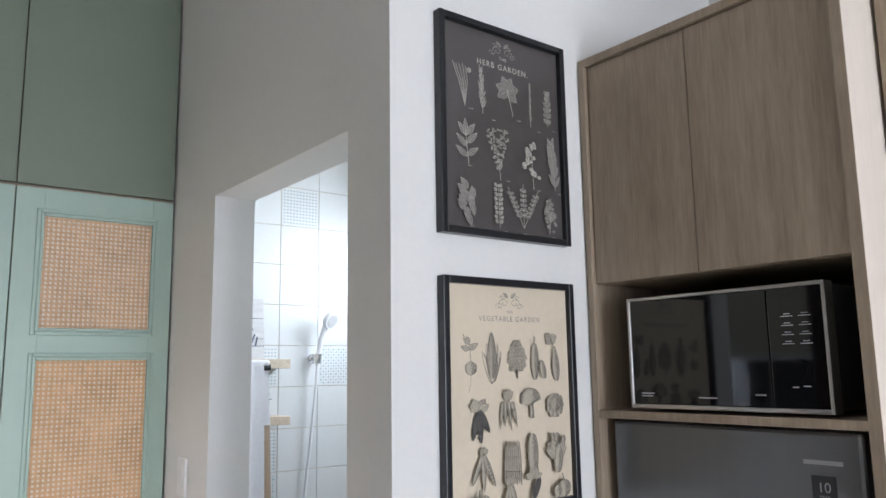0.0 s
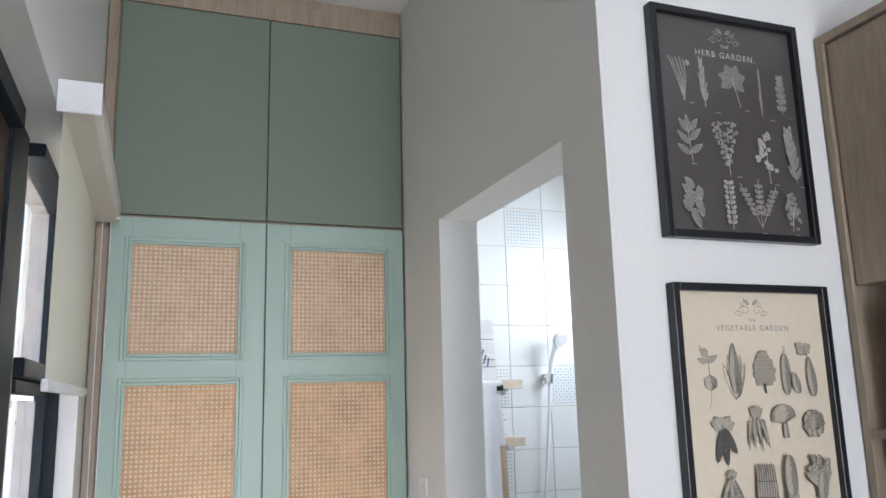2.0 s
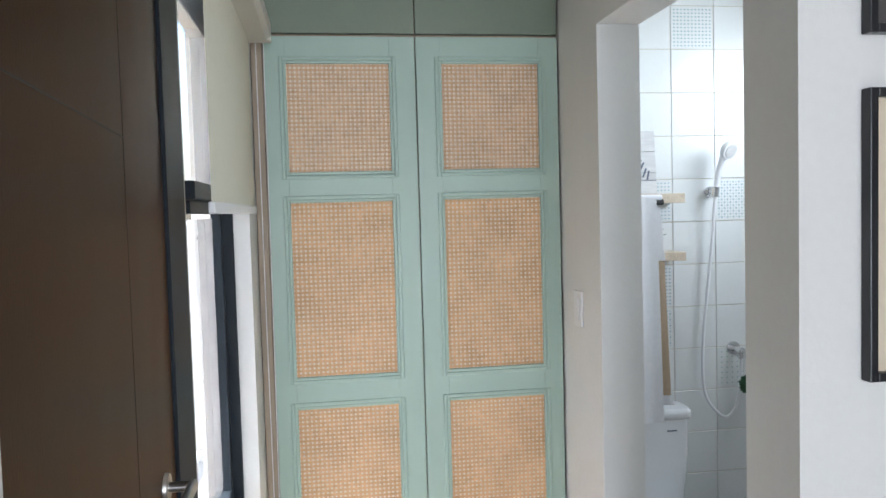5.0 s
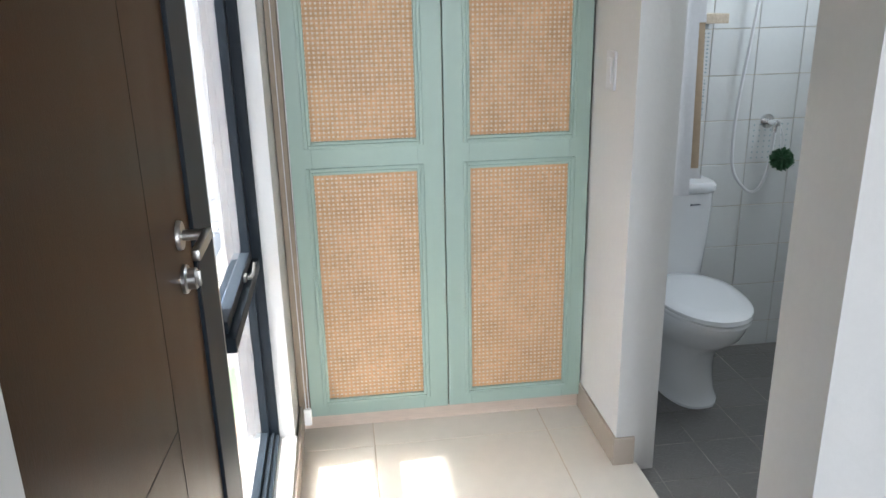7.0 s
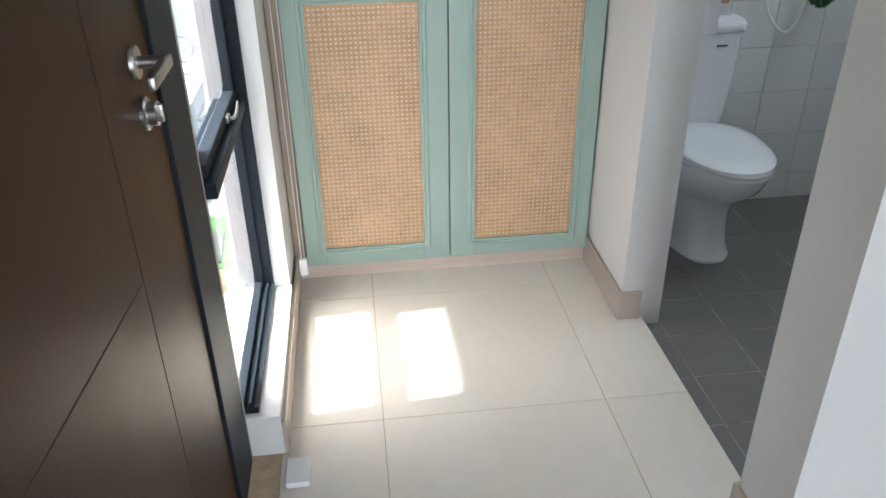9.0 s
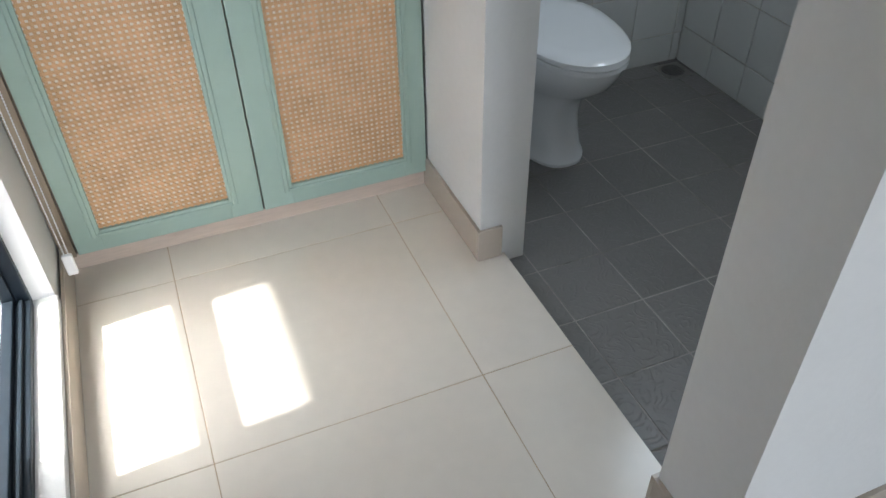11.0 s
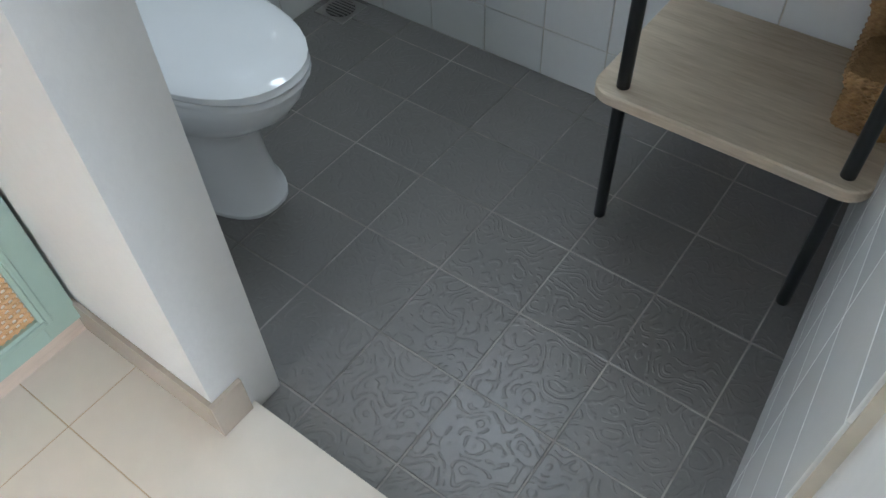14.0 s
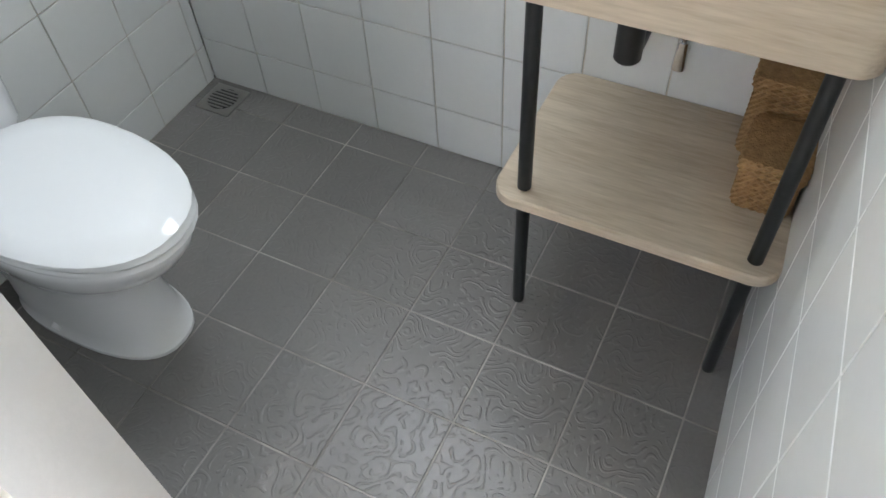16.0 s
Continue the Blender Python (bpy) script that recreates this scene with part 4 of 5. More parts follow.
def build_toilet():
    cx = 1.2165
    t = thing("toilet", (cx, 2.4, ZB), "white ceramic toilet with closed lid on the grey tiles", "toilet")
    cy = 2.375
    z = ZB
    foot = ((0.0, 0.103, 0.245), (0.010, 0.103, 0.245), (0.014, 0.099, 0.240), (0.05, 0.094, 0.222), (0.10, 0.091, 0.206), (0.15, 0.091, 0.200), (0.19, 0.097, 0.206))
    rings = [ellipse(cx - 0.014, 2.45, rx + 0.005, rf, 0.20, z + h, power=2.5) for h, rx, rf in foot]
    rings += [ellipse(cx - 0.010, 2.43, 0.112, 0.205, 0.21, z + 0.222, power=2.2), ellipse(cx - 0.004, 2.40, 0.134, 0.228, 0.22, z + 0.256), ellipse(cx, cy, 0.149, 0.252, 0.215, z + 0.295),
              ellipse(cx, cy, 0.158, 0.280, 0.205, z + 0.335), ellipse(cx, cy, 0.161, 0.290, 0.200, z + 0.360), ellipse(cx, cy, 0.159, 0.288, 0.198, z + 0.369)]
    part("bowl", loft(rings), M["ceramic"], t, smooth=True)
    zz = z + 0.371
    part("seat", loft([ellipse(cx, cy, 0.163, 0.296, 0.202, zz, power=2.2), ellipse(cx, cy, 0.166, 0.291, 0.205, zz + 0.006, power=2.2), ellipse(cx, cy, 0.166, 0.291, 0.205, zz + 0.012, power=2.2), ellipse(cx, cy, 0.163, 0.297, 0.202, zz + 0.0155, power=2.2)]), M["ceramic"], t, smooth=True)
    zz += 0.0175
    part("lid", loft([ellipse(cx, cy, 0.163, 0.297, 0.202, zz, power=2.2), ellipse(cx, cy, 0.167, 0.293, 0.205, zz + 0.005, power=2.2), ellipse(cx, cy, 0.166, 0.292, 0.204, zz + 0.014, power=2.2),
                      ellipse(cx, cy, 0.155, 0.277, 0.17, zz + 0.022, power=2.2), ellipse(cx, cy, 0.120, 0.215, 0.145, zz + 0.0255), ellipse(cx, cy, 0.06, 0.10, 0.08, zz + 0.0265)]), M["ceramic"], t, smooth=True)
    for s in (-1, 1):
        part("hinge", tube([(cx + s * 0.07 - 0.02, cy + 0.185, zz - 0.002), (cx + s * 0.07 + 0.02, cy + 0.185, zz - 0.002)], 0.011, 14), M["plastic"], t, smooth=True)
    part("bracket", box(cx - 0.10, cx + 0.10, cy + 0.15, 2.685, z + 0.19, z + 0.368, 0.03, segs=4), M["ceramic"], t, smooth=True)

    def slab(hx, y0, y1, zc, r=0.03, n=6):
        pts = []
        for sx, sy, a0 in ((1, 1, 0), (-1, 1, 90), (-1, -1, 180), (1, -1, 270)):
            for i in range(n + 1):
                a = radians(a0 + 90 * i / n)
                pts.append(((cx + sx * (hx - r)) + r * math.cos(a), ((y1 - r) if sy > 0 else (y0 + r)) + r * math.sin(a), zc))
        return pts
    yb_ = 2.684
    part("tank", loft([slab(0.112, yb_ - 0.115, yb_, z + 0.376), slab(0.126, yb_ - 0.118, yb_, z + 0.40), slab(0.135, yb_ - 0.128, yb_, z + 0.56), slab(0.140, yb_ - 0.134, yb_, z + 0.735)]), M["ceramic"], t, smooth=True)
    part("tank_lid", loft([slab(0.142, yb_ - 0.136, yb_, z + 0.737), slab(0.148, yb_ - 0.142, yb_, z + 0.745), slab(0.148, yb_ - 0.142, yb_, z + 0.765), slab(0.140, yb_ - 0.134, yb_ - 0.004, z + 0.777)]), M["ceramic"], t, smooth=True)
    part("flush_button", tube([(cx, yb_ - 0.07, z + 0.775), (cx, yb_ - 0.07, z + 0.782)], 0.024, 24), M["chrome"], t, "chrome flush button", smooth=True)
    bm = bmesh.new()
    add_box(bm, cx + 0.040, cx + 0.048, yb_ - 0.1345, yb_ - 0.130, z + 0.688, z + 0.695)
    add_box(bm, cx + 0.050, cx + 0.080, yb_ - 0.1345, yb_ - 0.130, z + 0.689, z + 0.694)
    part("printed_mark", bm, M["blueink"], t, "small blue printed mark")
    for s in (-1, 1):
        part("fixing_cap", tube([(cx - 0.018 + s * 0.088, 2.46, z + 0.035), (cx - 0.018 + s * 0.103, 2.46, z + 0.03)], [0.011, 0.009], 14), M["plastic"], t, smooth=True)


def build_drain():
    t = thing("floor_drain", (1.87, 2.61, ZB), "steel floor drain grate in the corner of the grey tiles", "drain")
    bm = bmesh.new()
    x0, x1, y0, y1 = 1.825, 1.935, 2.555, 2.665
    part("plate", box(x0, x1, y0, y1, ZB - 0.002, ZB + 0.003, 0.001), M["steel"], t)
    part("well", tube([((x0 + x1) / 2, (y0 + y1) / 2, ZB + 0.003), ((x0 + x1) / 2, (y0 + y1) / 2, ZB + 0.0036)], 0.042, 28), M["darksteel"], t, "dark drain opening")
    bm = bmesh.new()
    for i in range(-3, 4):
        h = math.sqrt(0.042 ** 2 - (i * 0.0115) ** 2)
        add_box(bm, (x0 + x1) / 2 + i * 0.0115 - 0.003, (x0 + x1) / 2 + i * 0.0115 + 0.003, (y0 + y1) / 2 - h, (y0 + y1) / 2 + h, ZB + 0.003, ZB + 0.0055)
    part("grate_bars", bm, M["steel"], t)


def rounded_slab(x0, x1, y0, y1, z0, z1, r, bev=0.003, n=7):
    def ring(i, zc):
        pts = []
        for sx, sy, a0 in ((1, 1, 0), (-1, 1, 90), (-1, -1, 180), (1, -1, 270)):
            for k in range(n + 1):
                a = radians(a0 + 90 * k / n)
                cx_ = (x1 - r) if sx > 0 else (x0 + r)
                cy_ = (y1 - r) if sy > 0 else (y0 + r)
                pts.append((cx_ + (r - i) * math.cos(a), cy_ + (r - i) * math.sin(a), zc))
        return pts
    return loft([ring(bev, z0), ring(0, z0 + bev), ring(0, z1 - bev), ring(bev, z1)])


def build_vanity():
    t = thing("washstand", (1.77, 1.4, ZB), "pale oak washstand with black steel legs and a lower shelf", "washstand")
    part("top", rounded_slab(1.550, XE - 0.002, 1.146, 1.664, 0.735, 0.865, 0.035), M["woodlight"], t, "pale oak top", smooth=True)
    part("shelf", rounded_slab(1.562, XE - 0.002, 1.146, 1.660, 0.296, 0.322, 0.045), M["woodlight"], t, "pale oak lower shelf", smooth=True)
    for x, y in ((1.600, 1.605), (1.600, 1.192)):
        if x > 1.7:
            bm = tube([(x, y, 0.322), (x, y, 0.70)], 0.013, 18)
        else:
            bm = tube([(x, y, ZB), (x, y, ZB + 0.004), (x, y, 0.296)], [0.012, 0.013, 0.013], 18)
            add_tube(bm, [(x, y, 0.322), (x, y, 0.735)], 0.013, 18)
        part("leg", bm, M["black"], t, "black steel leg", smooth=True)
    part("basin", loft([ellipse(1.755, 1.4, 0.15, 0.2, 0.2, 0.866), ellipse(1.755, 1.4, 0.17, 0.22, 0.22, 0.90), ellipse(1.755, 1.4, 0.18, 0.23, 0.23, 0.955), ellipse(1.755, 1.4, 0.17, 0.22, 0.22, 0.957), ellipse(1.755, 1.4, 0.15, 0.2, 0.2, 0.87)]), M["ceramic"], t, "white ceramic basin", smooth=True)
    bm = tube([(1.86, 1.515, 0.735), (1.86, 1.515, 0.50), (1.862, 1.515, 0.475), (1.875, 1.515, 0.46), (1.91, 1.515, 0.458), (1.948, 1.515, 0.465)], 0.021, 16)
    add_tube(bm, [(1.86, 1.515, 0.56), (1.86, 1.515, 0.455), (1.86, 1.515, 0.450)], [0.026, 0.026, 0.022], 18)
    part("waste_trap", bm, M["darksteel"], t, "dark grey waste trap", smooth=True)
    bm = tube([(1.954, 1.43, 0.44), (1.925, 1.43, 0.44)], 0.012, 16)
    add_tube(bm, [(1.925, 1.43, 0.41), (1.925, 1.43, 0.47)], [0.014, 0.011], 16)
    add_tube(bm, [(1.925, 1.43, 0.47), (1.915, 1.43, 0.60), (1.89, 1.42, 0.70)], 0.006, 10)
    part("angle_valve", bm, M["chrome"], t, "chrome angle valve", smooth=True)


def woven_basket(name, x0, x1, y0, y1, z0, z1, label, lid=True):
    t = thing(name, ((x0 + x1) / 2, (y0 + y1) / 2, z0), label, "basket", "baskets on the shelf")

    def body(xa, xb, ya, yb, za, zb_, nm, lab=""):
        n = max(3, int((zb_ - za) / 0.006))
        rings = []
        m = 44
        for i in range(2 * n + 1):
            z = za + (zb_ - za) * i / (2 * n)
            q = 0.0022 * (i % 2)
            ring = []
            for sx, sy, a0 in ((1, 1, 0), (-1, 1, 90), (-1, -1, 180), (1, -1, 270)):
                r = 0.018
                for k in range(7):
                    a = radians(a0 + 15 * k)
                    w = 0.0012 * (1 if (k + i // 2) % 2 else -1)
                    ring.append(((xb - r if sx > 0 else xa + r) + (r + q + w) * math.cos(a), (yb - r if sy > 0 else ya + r) + (r + q + w) * math.sin(a), z))
                # straight run to the next corner
                nx_, ny_ = ((-1, 1), (-1, -1), (1, -1), (1, 1))[(0 if a0 == 0 else a0 // 90)]
                p0 = Vector(ring[-1])
                a = radians(a0 + 90)
                tx = (xb - r if nx_ > 0 else xa + r) + (r + q) * math.cos(a)
                ty = (yb - r if ny_ > 0 else ya + r) + (r + q) * math.sin(a)
                for k in range(1, 9):
                    f = k / 9
                    w = 0.0016 * (1 if (k + i // 2) % 2 else -1)
                    ring.append((p0.x + (tx - p0.x) * f + w * math.cos(a), p0.y + (ty - p0.y) * f + w * math.sin(a), z))
            rings.append(ring)
        part(nm, loft(rings), M["basket"], t, lab)
    body(x0 + 0.006, x1 - 0.006, y0 + 0.006, y1 - 0.006, z0, z1 - 0.025, "basket_body")
    body(x0, x1, y0, y1, z1 - 0.030, z1, "lid")
    return t


def build_shower():
    yw = YN
    t = thing("hand_shower", (1.55, yw - 0.03, 1.61), "white hand shower with a hose, hung in a chrome wall bracket", "shower")
    bx, bz = 1.512, 1.605
    bm = tube([(bx, yw, bz), (bx, yw - 0.012, bz)], 0.022, 20)
    add_tube(bm, [(bx, yw - 0.01, bz), (bx + 0.002, yw - 0.045, bz + 0.004)], 0.012, 14)
    add_tube(bm, [(bx + 0.003, yw - 0.046, bz - 0.018), (bx + 0.004, yw - 0.054, bz + 0.022)], 0.017, 16)
    part("wall_bracket", bm, M["chrome"], t, "chrome bracket", smooth=True)
    h0 = Vector((bx + 0.003, yw - 0.048, bz - 0.03))
    pts = [h0, h0 + Vector((0.004, -0.006, 0.05)), h0 + Vector((0.010, -0.014, 0.11)), h0 + Vector((0.022, -0.028, 0.165)), h0 + Vector((0.036, -0.046, 0.197))]
    part("handset", tube(pts, [0.009, 0.011, 0.0115, 0.013, 0.018], 16), M["plastic"], t, smooth=True)
    c = pts[-1]
    n = Vector((0.28, -0.80, -0.42)).normalized()
    part("head", tube([c - n * 0.016, c - n * 0.006, c + n * 0.010, c + n * 0.016], [0.020, 0.038, 0.041, 0.038], 30), M["plastic"], t, smooth=True)
    part("spray_face", tube([c + n * 0.016, c + n * 0.018], [0.030, 0.028], 28), M["picgrey"], t, "grey spray face", smooth=True)
    hp = [h0, (bx - 0.004, yw - 0.045, 1.45), (bx - 0.020, yw - 0.035, 1.25), (bx - 0.040, yw - 0.03, 1.05), (bx - 0.048, yw - 0.03, 0.88), (bx - 0.035, yw - 0.03, 0.765), (bx + 0.01, yw - 0.035, 0.695), (bx + 0.055, yw - 0.035, 0.672), (bx + 0.09, yw - 0.04, 0.71), (bx + 0.108, yw - 0.045, 0.80), (bx + 0.112, yw - 0.05, 0.90), (bx + 0.112, yw - 0.05, 0.935)]
    pts = []
    hp = [Vector(p) for p in hp]
    for i in range(len(hp) - 1):
        p0, p1, p2, p3 = hp[max(i - 1, 0)], hp[i], hp[i + 1], hp[min(i + 2, len(hp) - 1)]
        for k in range(6):
            u = k / 6
            pts.append(0.5 * ((2 * p1) + (p2 - p0) * u + (2 * p0 - 5 * p1 + 4 * p2 - p3) * u * u + (3 * p1 - p0 - 3 * p2 + p3) * u ** 3))
    pts.append(hp[-1])
    part("hose", tube(pts, 0.0062, 10), M["plastic"], t, "white shower hose", smooth=True)
    t = thing("wall_tap", (1.65, yw - 0.03, 0.95), "chrome wall tap feeding the shower hose", "tap")
    bm = tube([(1.615, yw, 0.952), (1.615, yw - 0.008, 0.952)], 0.028, 24)
    add_tube(bm, [(1.615, yw - 0.006, 0.952), (1.615, yw - 0.075, 0.952)], 0.0125, 16)
    add_tube(bm, [(1.622, yw - 0.05, 0.957), (1.622, yw - 0.05, 0.915)], 0.010, 14)
    add_box(bm, 1.605, 1.625, yw - 0.085, yw - 0.073, 0.942, 0.962, 0.004)
    part("tap_body", bm, M["chrome"], t, smooth=True)
    t = thing("loofah", (1.672, yw - 0.095, 0.81), "dark green mesh bath puff hanging from the tap", "loofah")
    bm = bmesh.new()
    bmesh.ops.create_icosphere(bm, subdivisions=5, radius=0.040)
    for v in bm.verts:
        q = v.co.normalized()
        d = 0.006 * math.sin(22 * q.x + 9 * math.sin(7 * q.z)) + 0.005 * math.sin(27 * q.y + 8 * q.z) + 0.008 * noise.noise(q * 6)
        v.co = q * (0.038 + d)
        v.co += Vector((1.640, yw - 0.095, 0.815))
    part("puff", bm, M["loofah"], t)
    part("cord", tube([(1.629, yw - 0.08, 0.95), (1.625, yw - 0.09, 0.90), (1.633, yw - 0.095, 0.845)], 0.0018, 6), M["plastic"], t, "white cord")
    part("cord", tube([(1.629, yw - 0.08, 0.95), (1.641, yw - 0.09, 0.90), (1.641, yw - 0.095, 0.845)], 0.0018, 6), M["plastic"], t, "white cord")


def build_shelves():
    for x1, z0, z1 in ((1.347, 1.564, 1.602), (1.349, 1.336, 1.370)):
        t = thing("wall_shelf", (1.15, YN - 0.06, z0), "pale oak floating shelf on the white tiles above the toilet", "shelf", "wall shelves")
        part("board", box(0.895, x1, YN - 0.13, YN - 0.001, z0, z1, 0.0015), M["woodlight"], t)
        part("bracket", box(0.92, x1 - 0.035, YN - 0.030, YN - 0.001, z0 - 0.020, z0 - 0.001, 0.002), M["whitetile"], t)
    t = thing("plank_picture", (1.2, YN - 0.05, 1.602), "small pale plank picture with blue birds on the shelf", "picture")
    m = Matrix.Translation((0, YN - 0.045, 1.602)) @ Matrix.Rotation(radians(-6), 4, "X")
    for i in range(3):
        part("plank", add_box(bmesh.new(), 1.06, 1.268, -0.006, 0.006, i * 0.086, i * 0.086 + 0.084, 0.001, 0, m), M["picgrey"], t)
    bm = bmesh.new()
    for i, (a, b) in enumerate(((1.192, 0.125), (1.205, 0.112), (1.200, 0.098), (1.218, 0.086), (1.232, 0.074))):
        mm = m @ Matrix.Translation((a, -0.0066, b)) @ Matrix.Rotation(radians(-40 - 9 * i), 4, "Y")
        add_box(bm, -0.020, 0.020, -0.0004, 0.0004, -0.0035, 0.0035, 0, 0, mm)
    add_box(bm, 1.06, 1.266, -0.0068, -0.006, 0.054, 0.057, 0, 0, m)
    part("bird_print", bm, M["blueink"], t, "dark blue bird print")
    for x, z in ((1.235, 1.375), (1.10, 1.70)):
        t = thing("small_plant", (x, YN - 0.07, z), "dark leafy sprig in a small white pot on the shelf", "plant")
        rng = random.Random(3)
        bm = bmesh.new()
        base = 1.370 if z < 1.5 else 1.602
        for i in range(16):
            a, l_ = rng.uniform(0, 6.28), rng.uniform(0.03, 0.07)
            p = Vector((x, YN - 0.07, base + 0.035))
            q = p + Vector((math.cos(a) * l_, math.sin(a) * l_ * 0.7, rng.uniform(0.02, 0.08) + (0.14 if z > 1.5 else 0)))
            add_tube(bm, [p, p.lerp(q, 0.5) + Vector((0, 0, 0.012)), q], [0.0012, 0.004, 0.0006], 4)
        part("leaves", bm, M["leaf"], t)
        part("pot", tube([(x, YN - 0.07, base), (x, YN - 0.07, base + 0.045)], [0.018, 0.024], 18), M["ceramic"], t, "small white pot", smooth=True)


def build_towel():
    t = thing("towel_rail", (1.0, 2.47, 1.57), "black towel rail fixed to the bathroom wall", "rail")
    part("rail", tube([(XB, 2.47, 1.568), (1.212, 2.47, 1.568)], 0.012, 14), M["black"], t, smooth=True)
    part("rose", tube([(XB, 2.47, 1.568), (XB + 0.01, 2.47, 1.568)], 0.025, 18), M["black"], t, smooth=True)
    tw = thing("towel", (1.05, 2.47, 0.75), "thick white towel with a beige block over the black rail", "towel")
    bm = bmesh.new()

    def cloth(x0, x1, ys, z0, z1, off):
        rings = []
        n = 30
        for j in range(23):
            z = z0 + (z1 - z0) * j / 22
            f, b = [], []
            for i in range(n + 1):
                x = x0 + (x1 - x0) * i / n + 0.018 * (1 - j / 22) * (i / n)
                w = 0.006 * math.sin(i * 0.55 + off) * (1 - 0.6 * j / 22)
                f.append((x, ys + w - 0.010, z))
                b.append((x, ys + w + 0.010, z))
            rings.append(f + b[::-1])
        return rings
    part("front_fall", loft(cloth(0.93, 1.172, 2.448, 0.732, 1.585, 0.3)), M["towel"], tw, "white towelling", smooth=True)
    part("back_fall", loft(cloth(0.93, 1.204, 2.490, 1.345, 1.585, 0.9)), M["towel"], tw, "white towelling", smooth=True)
    part("beige_block", loft(cloth(0.93, 1.220, 2.490, 0.825, 1.345, 0.9)), M["towelbeige"], tw, "beige towelling", smooth=True)
    part("hem", loft(cloth(0.93, 1.236, 2.490, 0.785, 0.825, 0.9)), M["towel"], tw, "white towelling hem", smooth=True)
    part("fold", box(0.93, 1.204, 2.446, 2.498, 1.575, 1.597, 0.009, segs=3), M["towel"], tw, smooth=True)


build_toilet()
build_drain()
build_vanity()
woven_basket("storage_basket", 1.70, 1.83, 1.158, 1.268, 0.3225, 0.435, "square seagrass basket with a lid on the washstand shelf")
woven_basket("storage_basket", 1.835, 1.95, 1.158, 1.290, 0.3225, 0.500, "taller seagrass basket with a lid on the washstand shelf")
build_shower()
build_shelves()
build_towel()
# flat white block where a small white shape lies by the door frame
tagged(part("doorstop", box(-0.262, -0.205, 1.30, 1.385, 0.001, 0.018, 0.003), M["plastic"], None), "small flat white block on the cream floor", "doorstop")


# ---- outside ----
ground = part("ground", box(-60, -0.445, -60, 60, -0.40, -0.16), M["paving"], None, "pale paved yard", kind="structure")
tagged(part("lawn", box(-3.0, -0.445, 2.562, 3.02, -0.16, -0.105), M["grass"], None, kind="structure"), "strip of artificial grass")
bm = add_box(bmesh.new(), -0.30, 0.30, -0.13, 0.13, 0, 0.012, 0.003, 0, Matrix.Translation((-0.90, 2.705, -0.105)) @ Matrix.Rotation(radians(4), 4, "Z"))
tagged(part("doormat", bm, M["mat"], None), "dark doormat lying on the grass", "doormat")
deck = tagged(part("deck", box(-1.5, -0.445, 0.2, 2.56, -0.16, -0.125), M["groove"], None, kind="structure"), "timber deck by the door")
for i in range(18):
    y = 2.555 - (i + 1) * 0.13
    part("plank", box(-1.5, -0.445, y, y + 0.125, -0.125, -0.10, 0.003), M["deck"], deck)
bench = thing("garden_bench", (-2.1, 3.6, -0.2), "white painted masonry bench", "bench")
part("seat", box(-2.2, -0.74, 3.22, 3.90, 0.20, 0.32, 0.005), M["outwhite"], bench)
part("leg", box(-0.98, -0.80, 3.25, 3.85, -0.161, 0.20, 0.005), M["outwhite"], bench)
part("leg", box(-2.1, -1.92, 3.25, 3.85, -0.161, 0.20, 0.005), M["outwhite"], bench)
part("yard_wall", box(-6.0, -0.445, 4.6, 4.8, -0.4, 1.54), M["outwhite"], None, "white painted yard wall", kind="structure")
part("yard_wall_side", box(-5.2, -5.0, -4, 4.6, -0.4, 1.7), M["outwhite"], None, "white painted yard wall", kind="structure")
# unseen slab added overhead to limit the sun patch indoors
part("outer_canopy", box(-1.40, -0.445, -2.5, 2.5, 3.0, 3.1), M["outwhite"], None, "unseen white canopy added to cut off the sun", kind="structure")
gate = thing("metal_rings", (-1.0, 3.7, 0.32), "pale metal screen with round rings on the bench", "screen")
bm = bmesh.new()
for i in range(7):
    cx_ = -1.46 + i * 0.125
    add_tube(bm, [(cx_ + 0.055 * math.cos(a), 3.7, 0.445 + 0.055 * math.sin(a)) for a in (2 * math.pi * k / 24 for k in range(25))], 0.005, 8, caps=False)
add_tube(bm, [(-1.55, 3.7, 0.325), (-0.64, 3.7, 0.325)], 0.007, 8)
add_tube(bm, [(-1.55, 3.7, 0.385), (-0.64, 3.7, 0.385)], 0.006, 8)
add_tube(bm, [(-1.55, 3.7, 0.505), (-0.64, 3.7, 0.505)], 0.006, 8)
part("ring_panel", bm, M["label"], gate)

# ---- floors and tiles ----
bm = bmesh.new()
add_box(bm, XW - 0.10, 0.817, YS - 0.15, YN, -0.2, -0.0012)
add_box(bm, 0.8175, 2.1, YS - 0.15, 1.0, -0.2, -0.0012)
floor = part("floor", bm, M["grout"], None, "cream tiled floor with thin ochre joints", kind="structure")
bath_floor = part("bathroom_floor", box(0.8176, XE + 0.012, 1.0, YN + 0.012, -0.2, ZB - 0.0014), M["greygrout"], None, "dark grey tiled bathroom floor with pale joints", kind="structure")
bath_east = part("bathroom_wall_east", box(XE + 0.004, XE + 0.012, YBS, YN, ZB - 0.01, 1.83), M["whitegrout"], None, "white tiled bathroom wall with stained joints", kind="structure")
bath_north = part("bathroom_wall_north", box(XB, XE, YN + 0.004, YN + 0.012, ZB - 0.01, 2.72), M["whitegrout"], None, "white tiled bathroom wall", kind="structure")
bath_south = part("bathroom_wall_south", box(XB, XE, YBS - 0.045, YBS - 0.004, ZB - 0.01, 2.72), M["whitegrout"], None, "white tiled bathroom wall", kind="structure")

meshes = {}


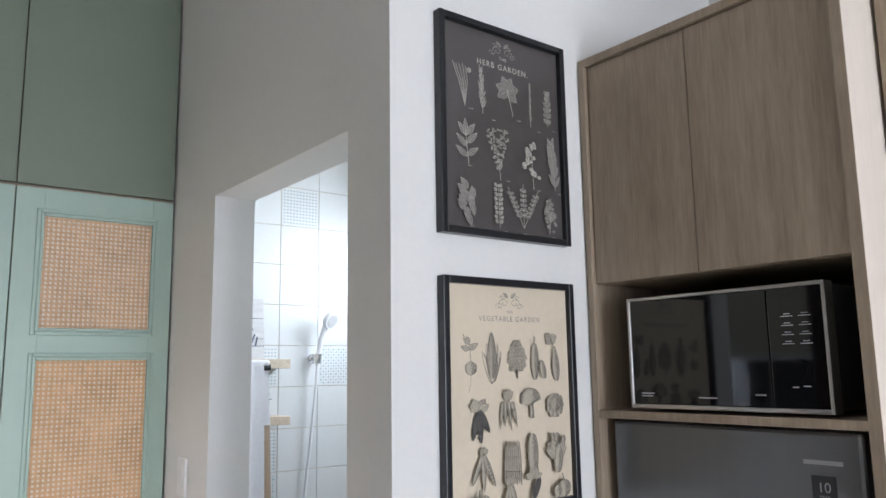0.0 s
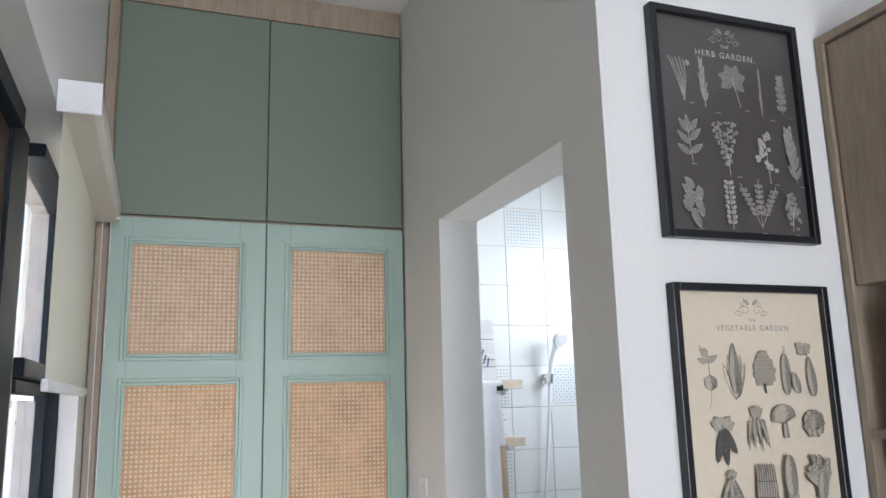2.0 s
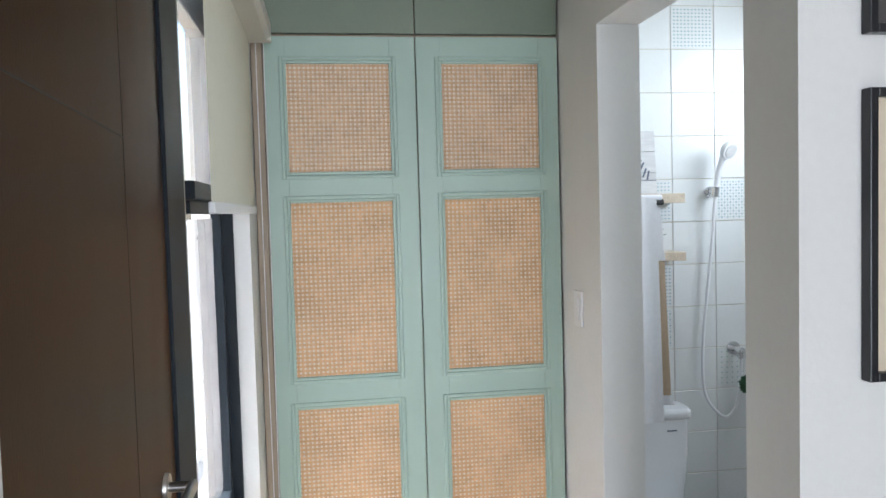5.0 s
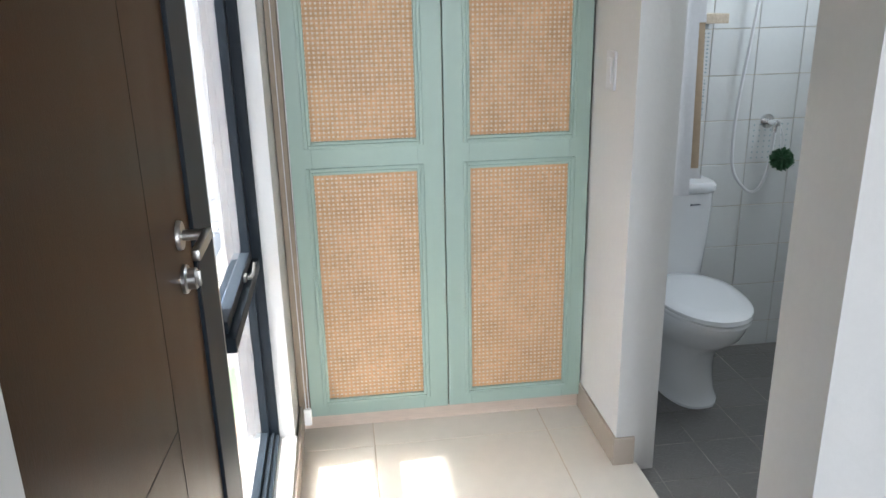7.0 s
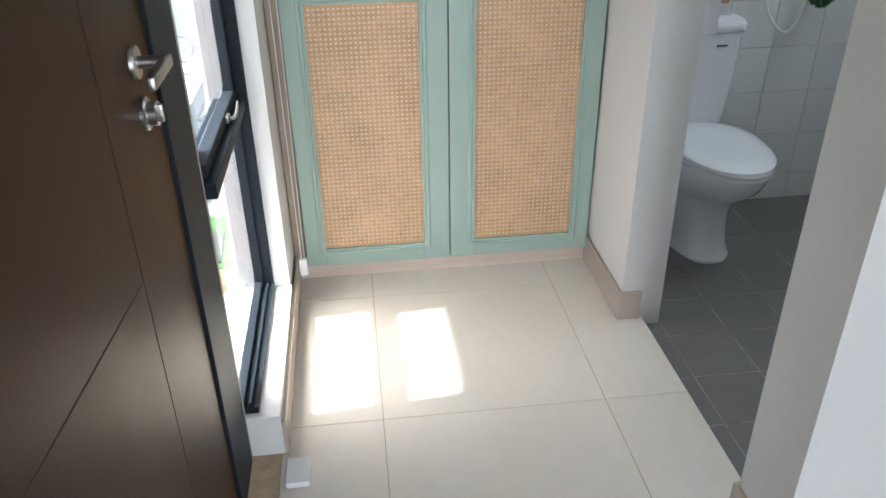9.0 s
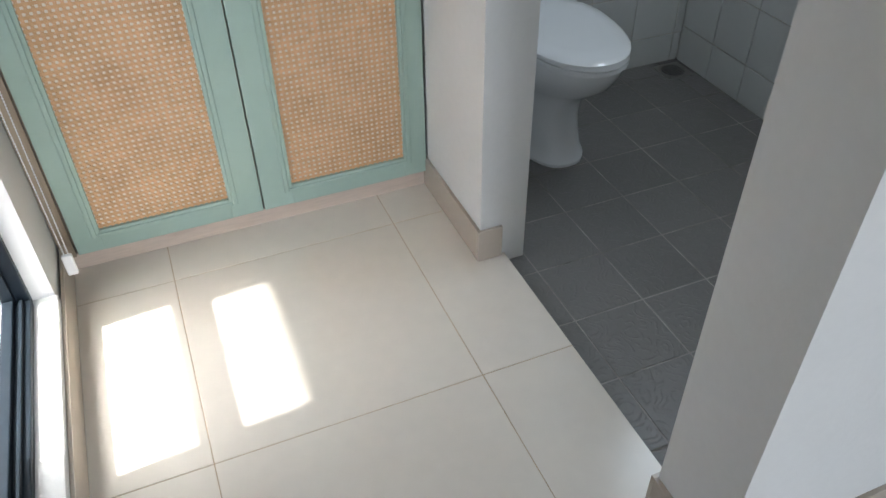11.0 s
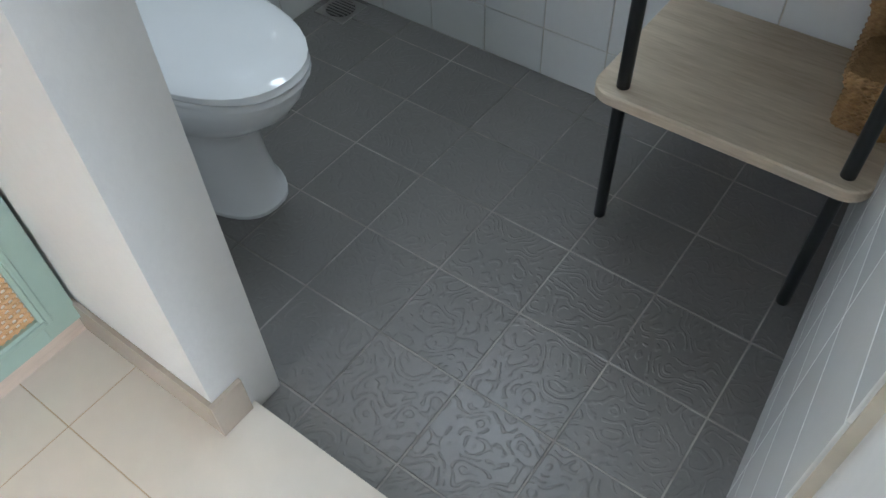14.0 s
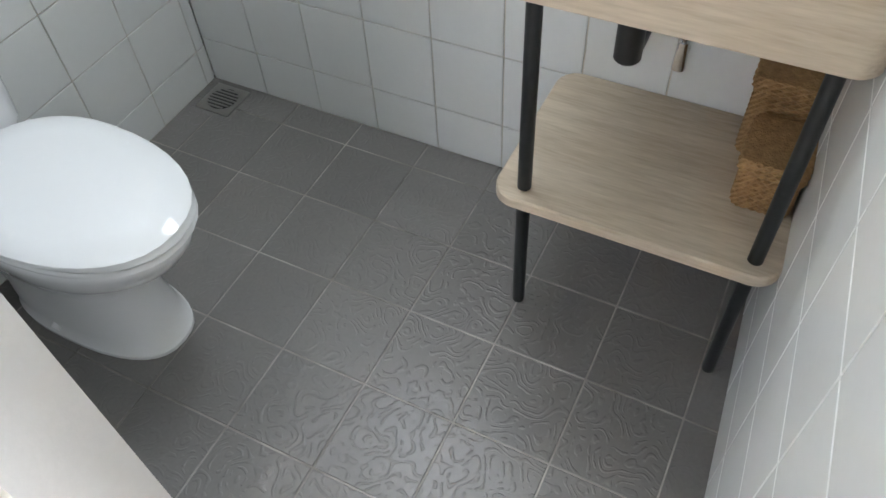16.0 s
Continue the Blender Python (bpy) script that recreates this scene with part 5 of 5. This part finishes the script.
def piece(name, x0, x1, y0, y1, z0, z1, bev, material, parent):
    """One tile: a bevelled block; alike ones share their mesh."""
    size = tuple(round(v, 4) for v in (x1 - x0, y1 - y0, z1 - z0))
    key = (name, size, bev, material.name)
    if key not in meshes:
        me = bpy.data.meshes.new(name)
        b = bmesh.new()
        add_box(b, -size[0] / 2, size[0] / 2, -size[1] / 2, size[1] / 2, -size[2] / 2, size[2] / 2, bev, 0, None, 1)
        b.to_mesh(me)
        b.free()
        me.materials.append(material)
        meshes[key] = me
    ob = new(name, meshes[key])
    ob.location = ((x0 + x1) / 2, (y0 + y1) / 2, (z0 + z1) / 2)
    ob.parent = parent
    return ob


def spans(a, b, joints, gap):
    cuts = [a] + [j for j in sorted(joints) if a + 0.012 < j < b - 0.012] + [b]
    return [(p + (gap / 2 if i else 0), q - (gap / 2 if i < len(cuts) - 2 else 0)) for i, (p, q) in enumerate(zip(cuts, cuts[1:]))]


YJ = [2.115 - 0.603 * i for i in range(-1, 9)]
XJ = [-0.019 + 0.604 * i for i in range(-1, 5)]
for a, b in spans(XW - 0.002, 0.817, XJ, 0.0022):
    for c, d in spans(YS, YWARD + 0.02, YJ, 0.0022):
        piece("floor_tile", a, b, c, d, -0.008, 0.0, 0.0008, M["floor"], floor)
for a, b in spans(0.8175, XE, [1.189, 1.793], 0.0025):
    for c, d in spans(YS, YPO, YJ, 0.0022):
        piece("floor_tile", a, b, c, d, -0.008, 0.0, 0.0008, M["floor"], floor)

GX = [0.881 + 0.1965 * i for i in range(6)]
GY = [1.205 + 0.1995 * i for i in range(-1, 9)]
for c, d in spans(1.085, 1.88, GY, 0.0036):
    piece("floor_tile", 0.820, 0.8790, c, d, ZB - 0.012, ZB, 0.0012, M["greytile"], bath_floor)
for a, b in spans(0.8826, XE, GX[1:], 0.0036):
    for c, d in spans(1.086, YN, GY, 0.0036):
        piece("floor_tile", a, b, c, d, ZB - 0.012, ZB, 0.0012, M["greytile"], bath_floor)

# bathroom wall tiles
ZJ = [0.107 + 0.198 * i for i in range(14)]
EY = [2.5085 - 0.1775 * i for i in range(9)]
for a, b in spans(YBS + 0.002, YN - 0.002, EY, 0.003):
    for c, d in spans(ZB, 1.83, ZJ, 0.003):
        piece("wall_tile", XE, XE + 0.008, a, b, c, d, 0.0012, M["whitetile"], bath_east)
NX = [1.355 + 0.187 * i for i in range(-3, 4)]
NZ = [2.012 + 0.1755 * i for i in range(-12, 5)]
patterned = []
for a, b in spans(XB + 0.002, XE - 0.002, NX, 0.003):
    for c, d in spans(ZB, 2.72, NZ, 0.003):
        piece("wall_tile", a, b, YN, YN + 0.008, c, d, 0.0012, M["whitetile"], bath_north)
        patterned.append((a, b, c, d))
for a, b in spans(XB + 0.002, XE - 0.002, [1.155, 1.355, 1.555, 1.755], 0.003):
    for c, d in spans(ZB, 2.05, ZJ, 0.003):
        piece("wall_tile", a, b, YBS - 0.008, YBS, c, d, 0.0012, M["whitetile"], bath_south)
upper_south = part("bathroom_wall_upper", box(XB, XE, YBS - 0.006, YBS - 0.001, 2.05, 2.72), M["bathpaint"], None, kind="structure")
skew = Matrix.Translation((1.48, YBS, 0)) @ Matrix.Rotation(math.atan(0.065), 4, "Z") @ Matrix.Translation((-1.48, -YBS, 0))
for ob in (bath_south, upper_south):
    ob.matrix_world = skew

# glazed motifs on some of the wall tiles
bm = bmesh.new()


def motif(cx_, cz, kind):
    w, h = 0.080, 0.076
    y = YN - 0.0004
    if kind == 0:
        for i in range(-5, 6):
            for j in range(-5, 6):
                flat_poly(bm, [(cx_ + i * 0.0155 + 0.0052 * math.cos(q), cz + j * 0.0145 + 0.0034 * math.sin(q)) for q in (k * math.pi / 3 + 0.5 * (i + j) % 2 for k in range(6))], y, 0)
    elif kind == 1:
        for i in range(-6, 7):
            for j in range(-6, 7):
                x, z = cx_ + i * 0.0128, cz + j * 0.0121
                s = 0.0052 if (i + j) % 2 else 0.0030
                flat_poly(bm, [(x - s, z), (x, z - s), (x + s, z), (x, z + s)], y, 0)
    else:
        for i in range(-3, 4):
            for j in range(-3, 4):
                x, z = cx_ + i * 0.0235, cz + j * 0.022
                flat_poly(bm, [(x - 0.004, z), (x, z - 0.004), (x + 0.004, z), (x, z + 0.004)], y, 0)


col = {0: 1.2615, 1: 1.4485, 2: 1.6355}
row = lambda zt: zt - 0.0878
motif(col[1], 2.012 + 0.1755 * 2 - 0.0878, 0)
motif(col[2], 2.012 - 0.1755 * 2 - 0.0878, 1)
motif(col[0], 2.012 - 0.1755 * 2 - 0.0878, 0)
motif(col[0], 2.012 - 0.1755 * 4 - 0.0878, 0)
motif(col[0], 2.012 - 0.1755 * 5 - 0.0878, 1)
motif(col[2], 2.012 - 0.1755 * 6 - 0.0878, 2)
motif(col[2], 2.012 - 0.0878, 2)
part("tile_motifs", bm, M["pattern"], bath_north, "pale blue printed motifs", kind="stuff")

# skirting
def skirt(name, x0, x1, y0, y1):
    part(name, box(x0, x1, y0, y1, 0.0, 0.098, 0.0015), M["skirting"], None, "beige tile skirting", kind="structure")


skirt("skirting_1", XP - 0.010, XP, 1.88, YWARD + 0.018)
skirt("skirting_2", XP - 0.010, XP + 0.060, 1.870, 1.8799)
skirt("skirting_3", XP - 0.010, XP, YPO - 0.010, 1.085)
skirt("skirting_4", XP, XC - 0.014, YPO - 0.010, YPO)
skirt("skirting_5", XW + 0.0062, XW + 0.016, 1.423, YWARD + 0.018)
skirt("skirting_6", XW, XW + 0.010, YS, 0.28)
skirt("skirting_7", XP - 0.010, XP + 0.060, 1.0851, 1.095)
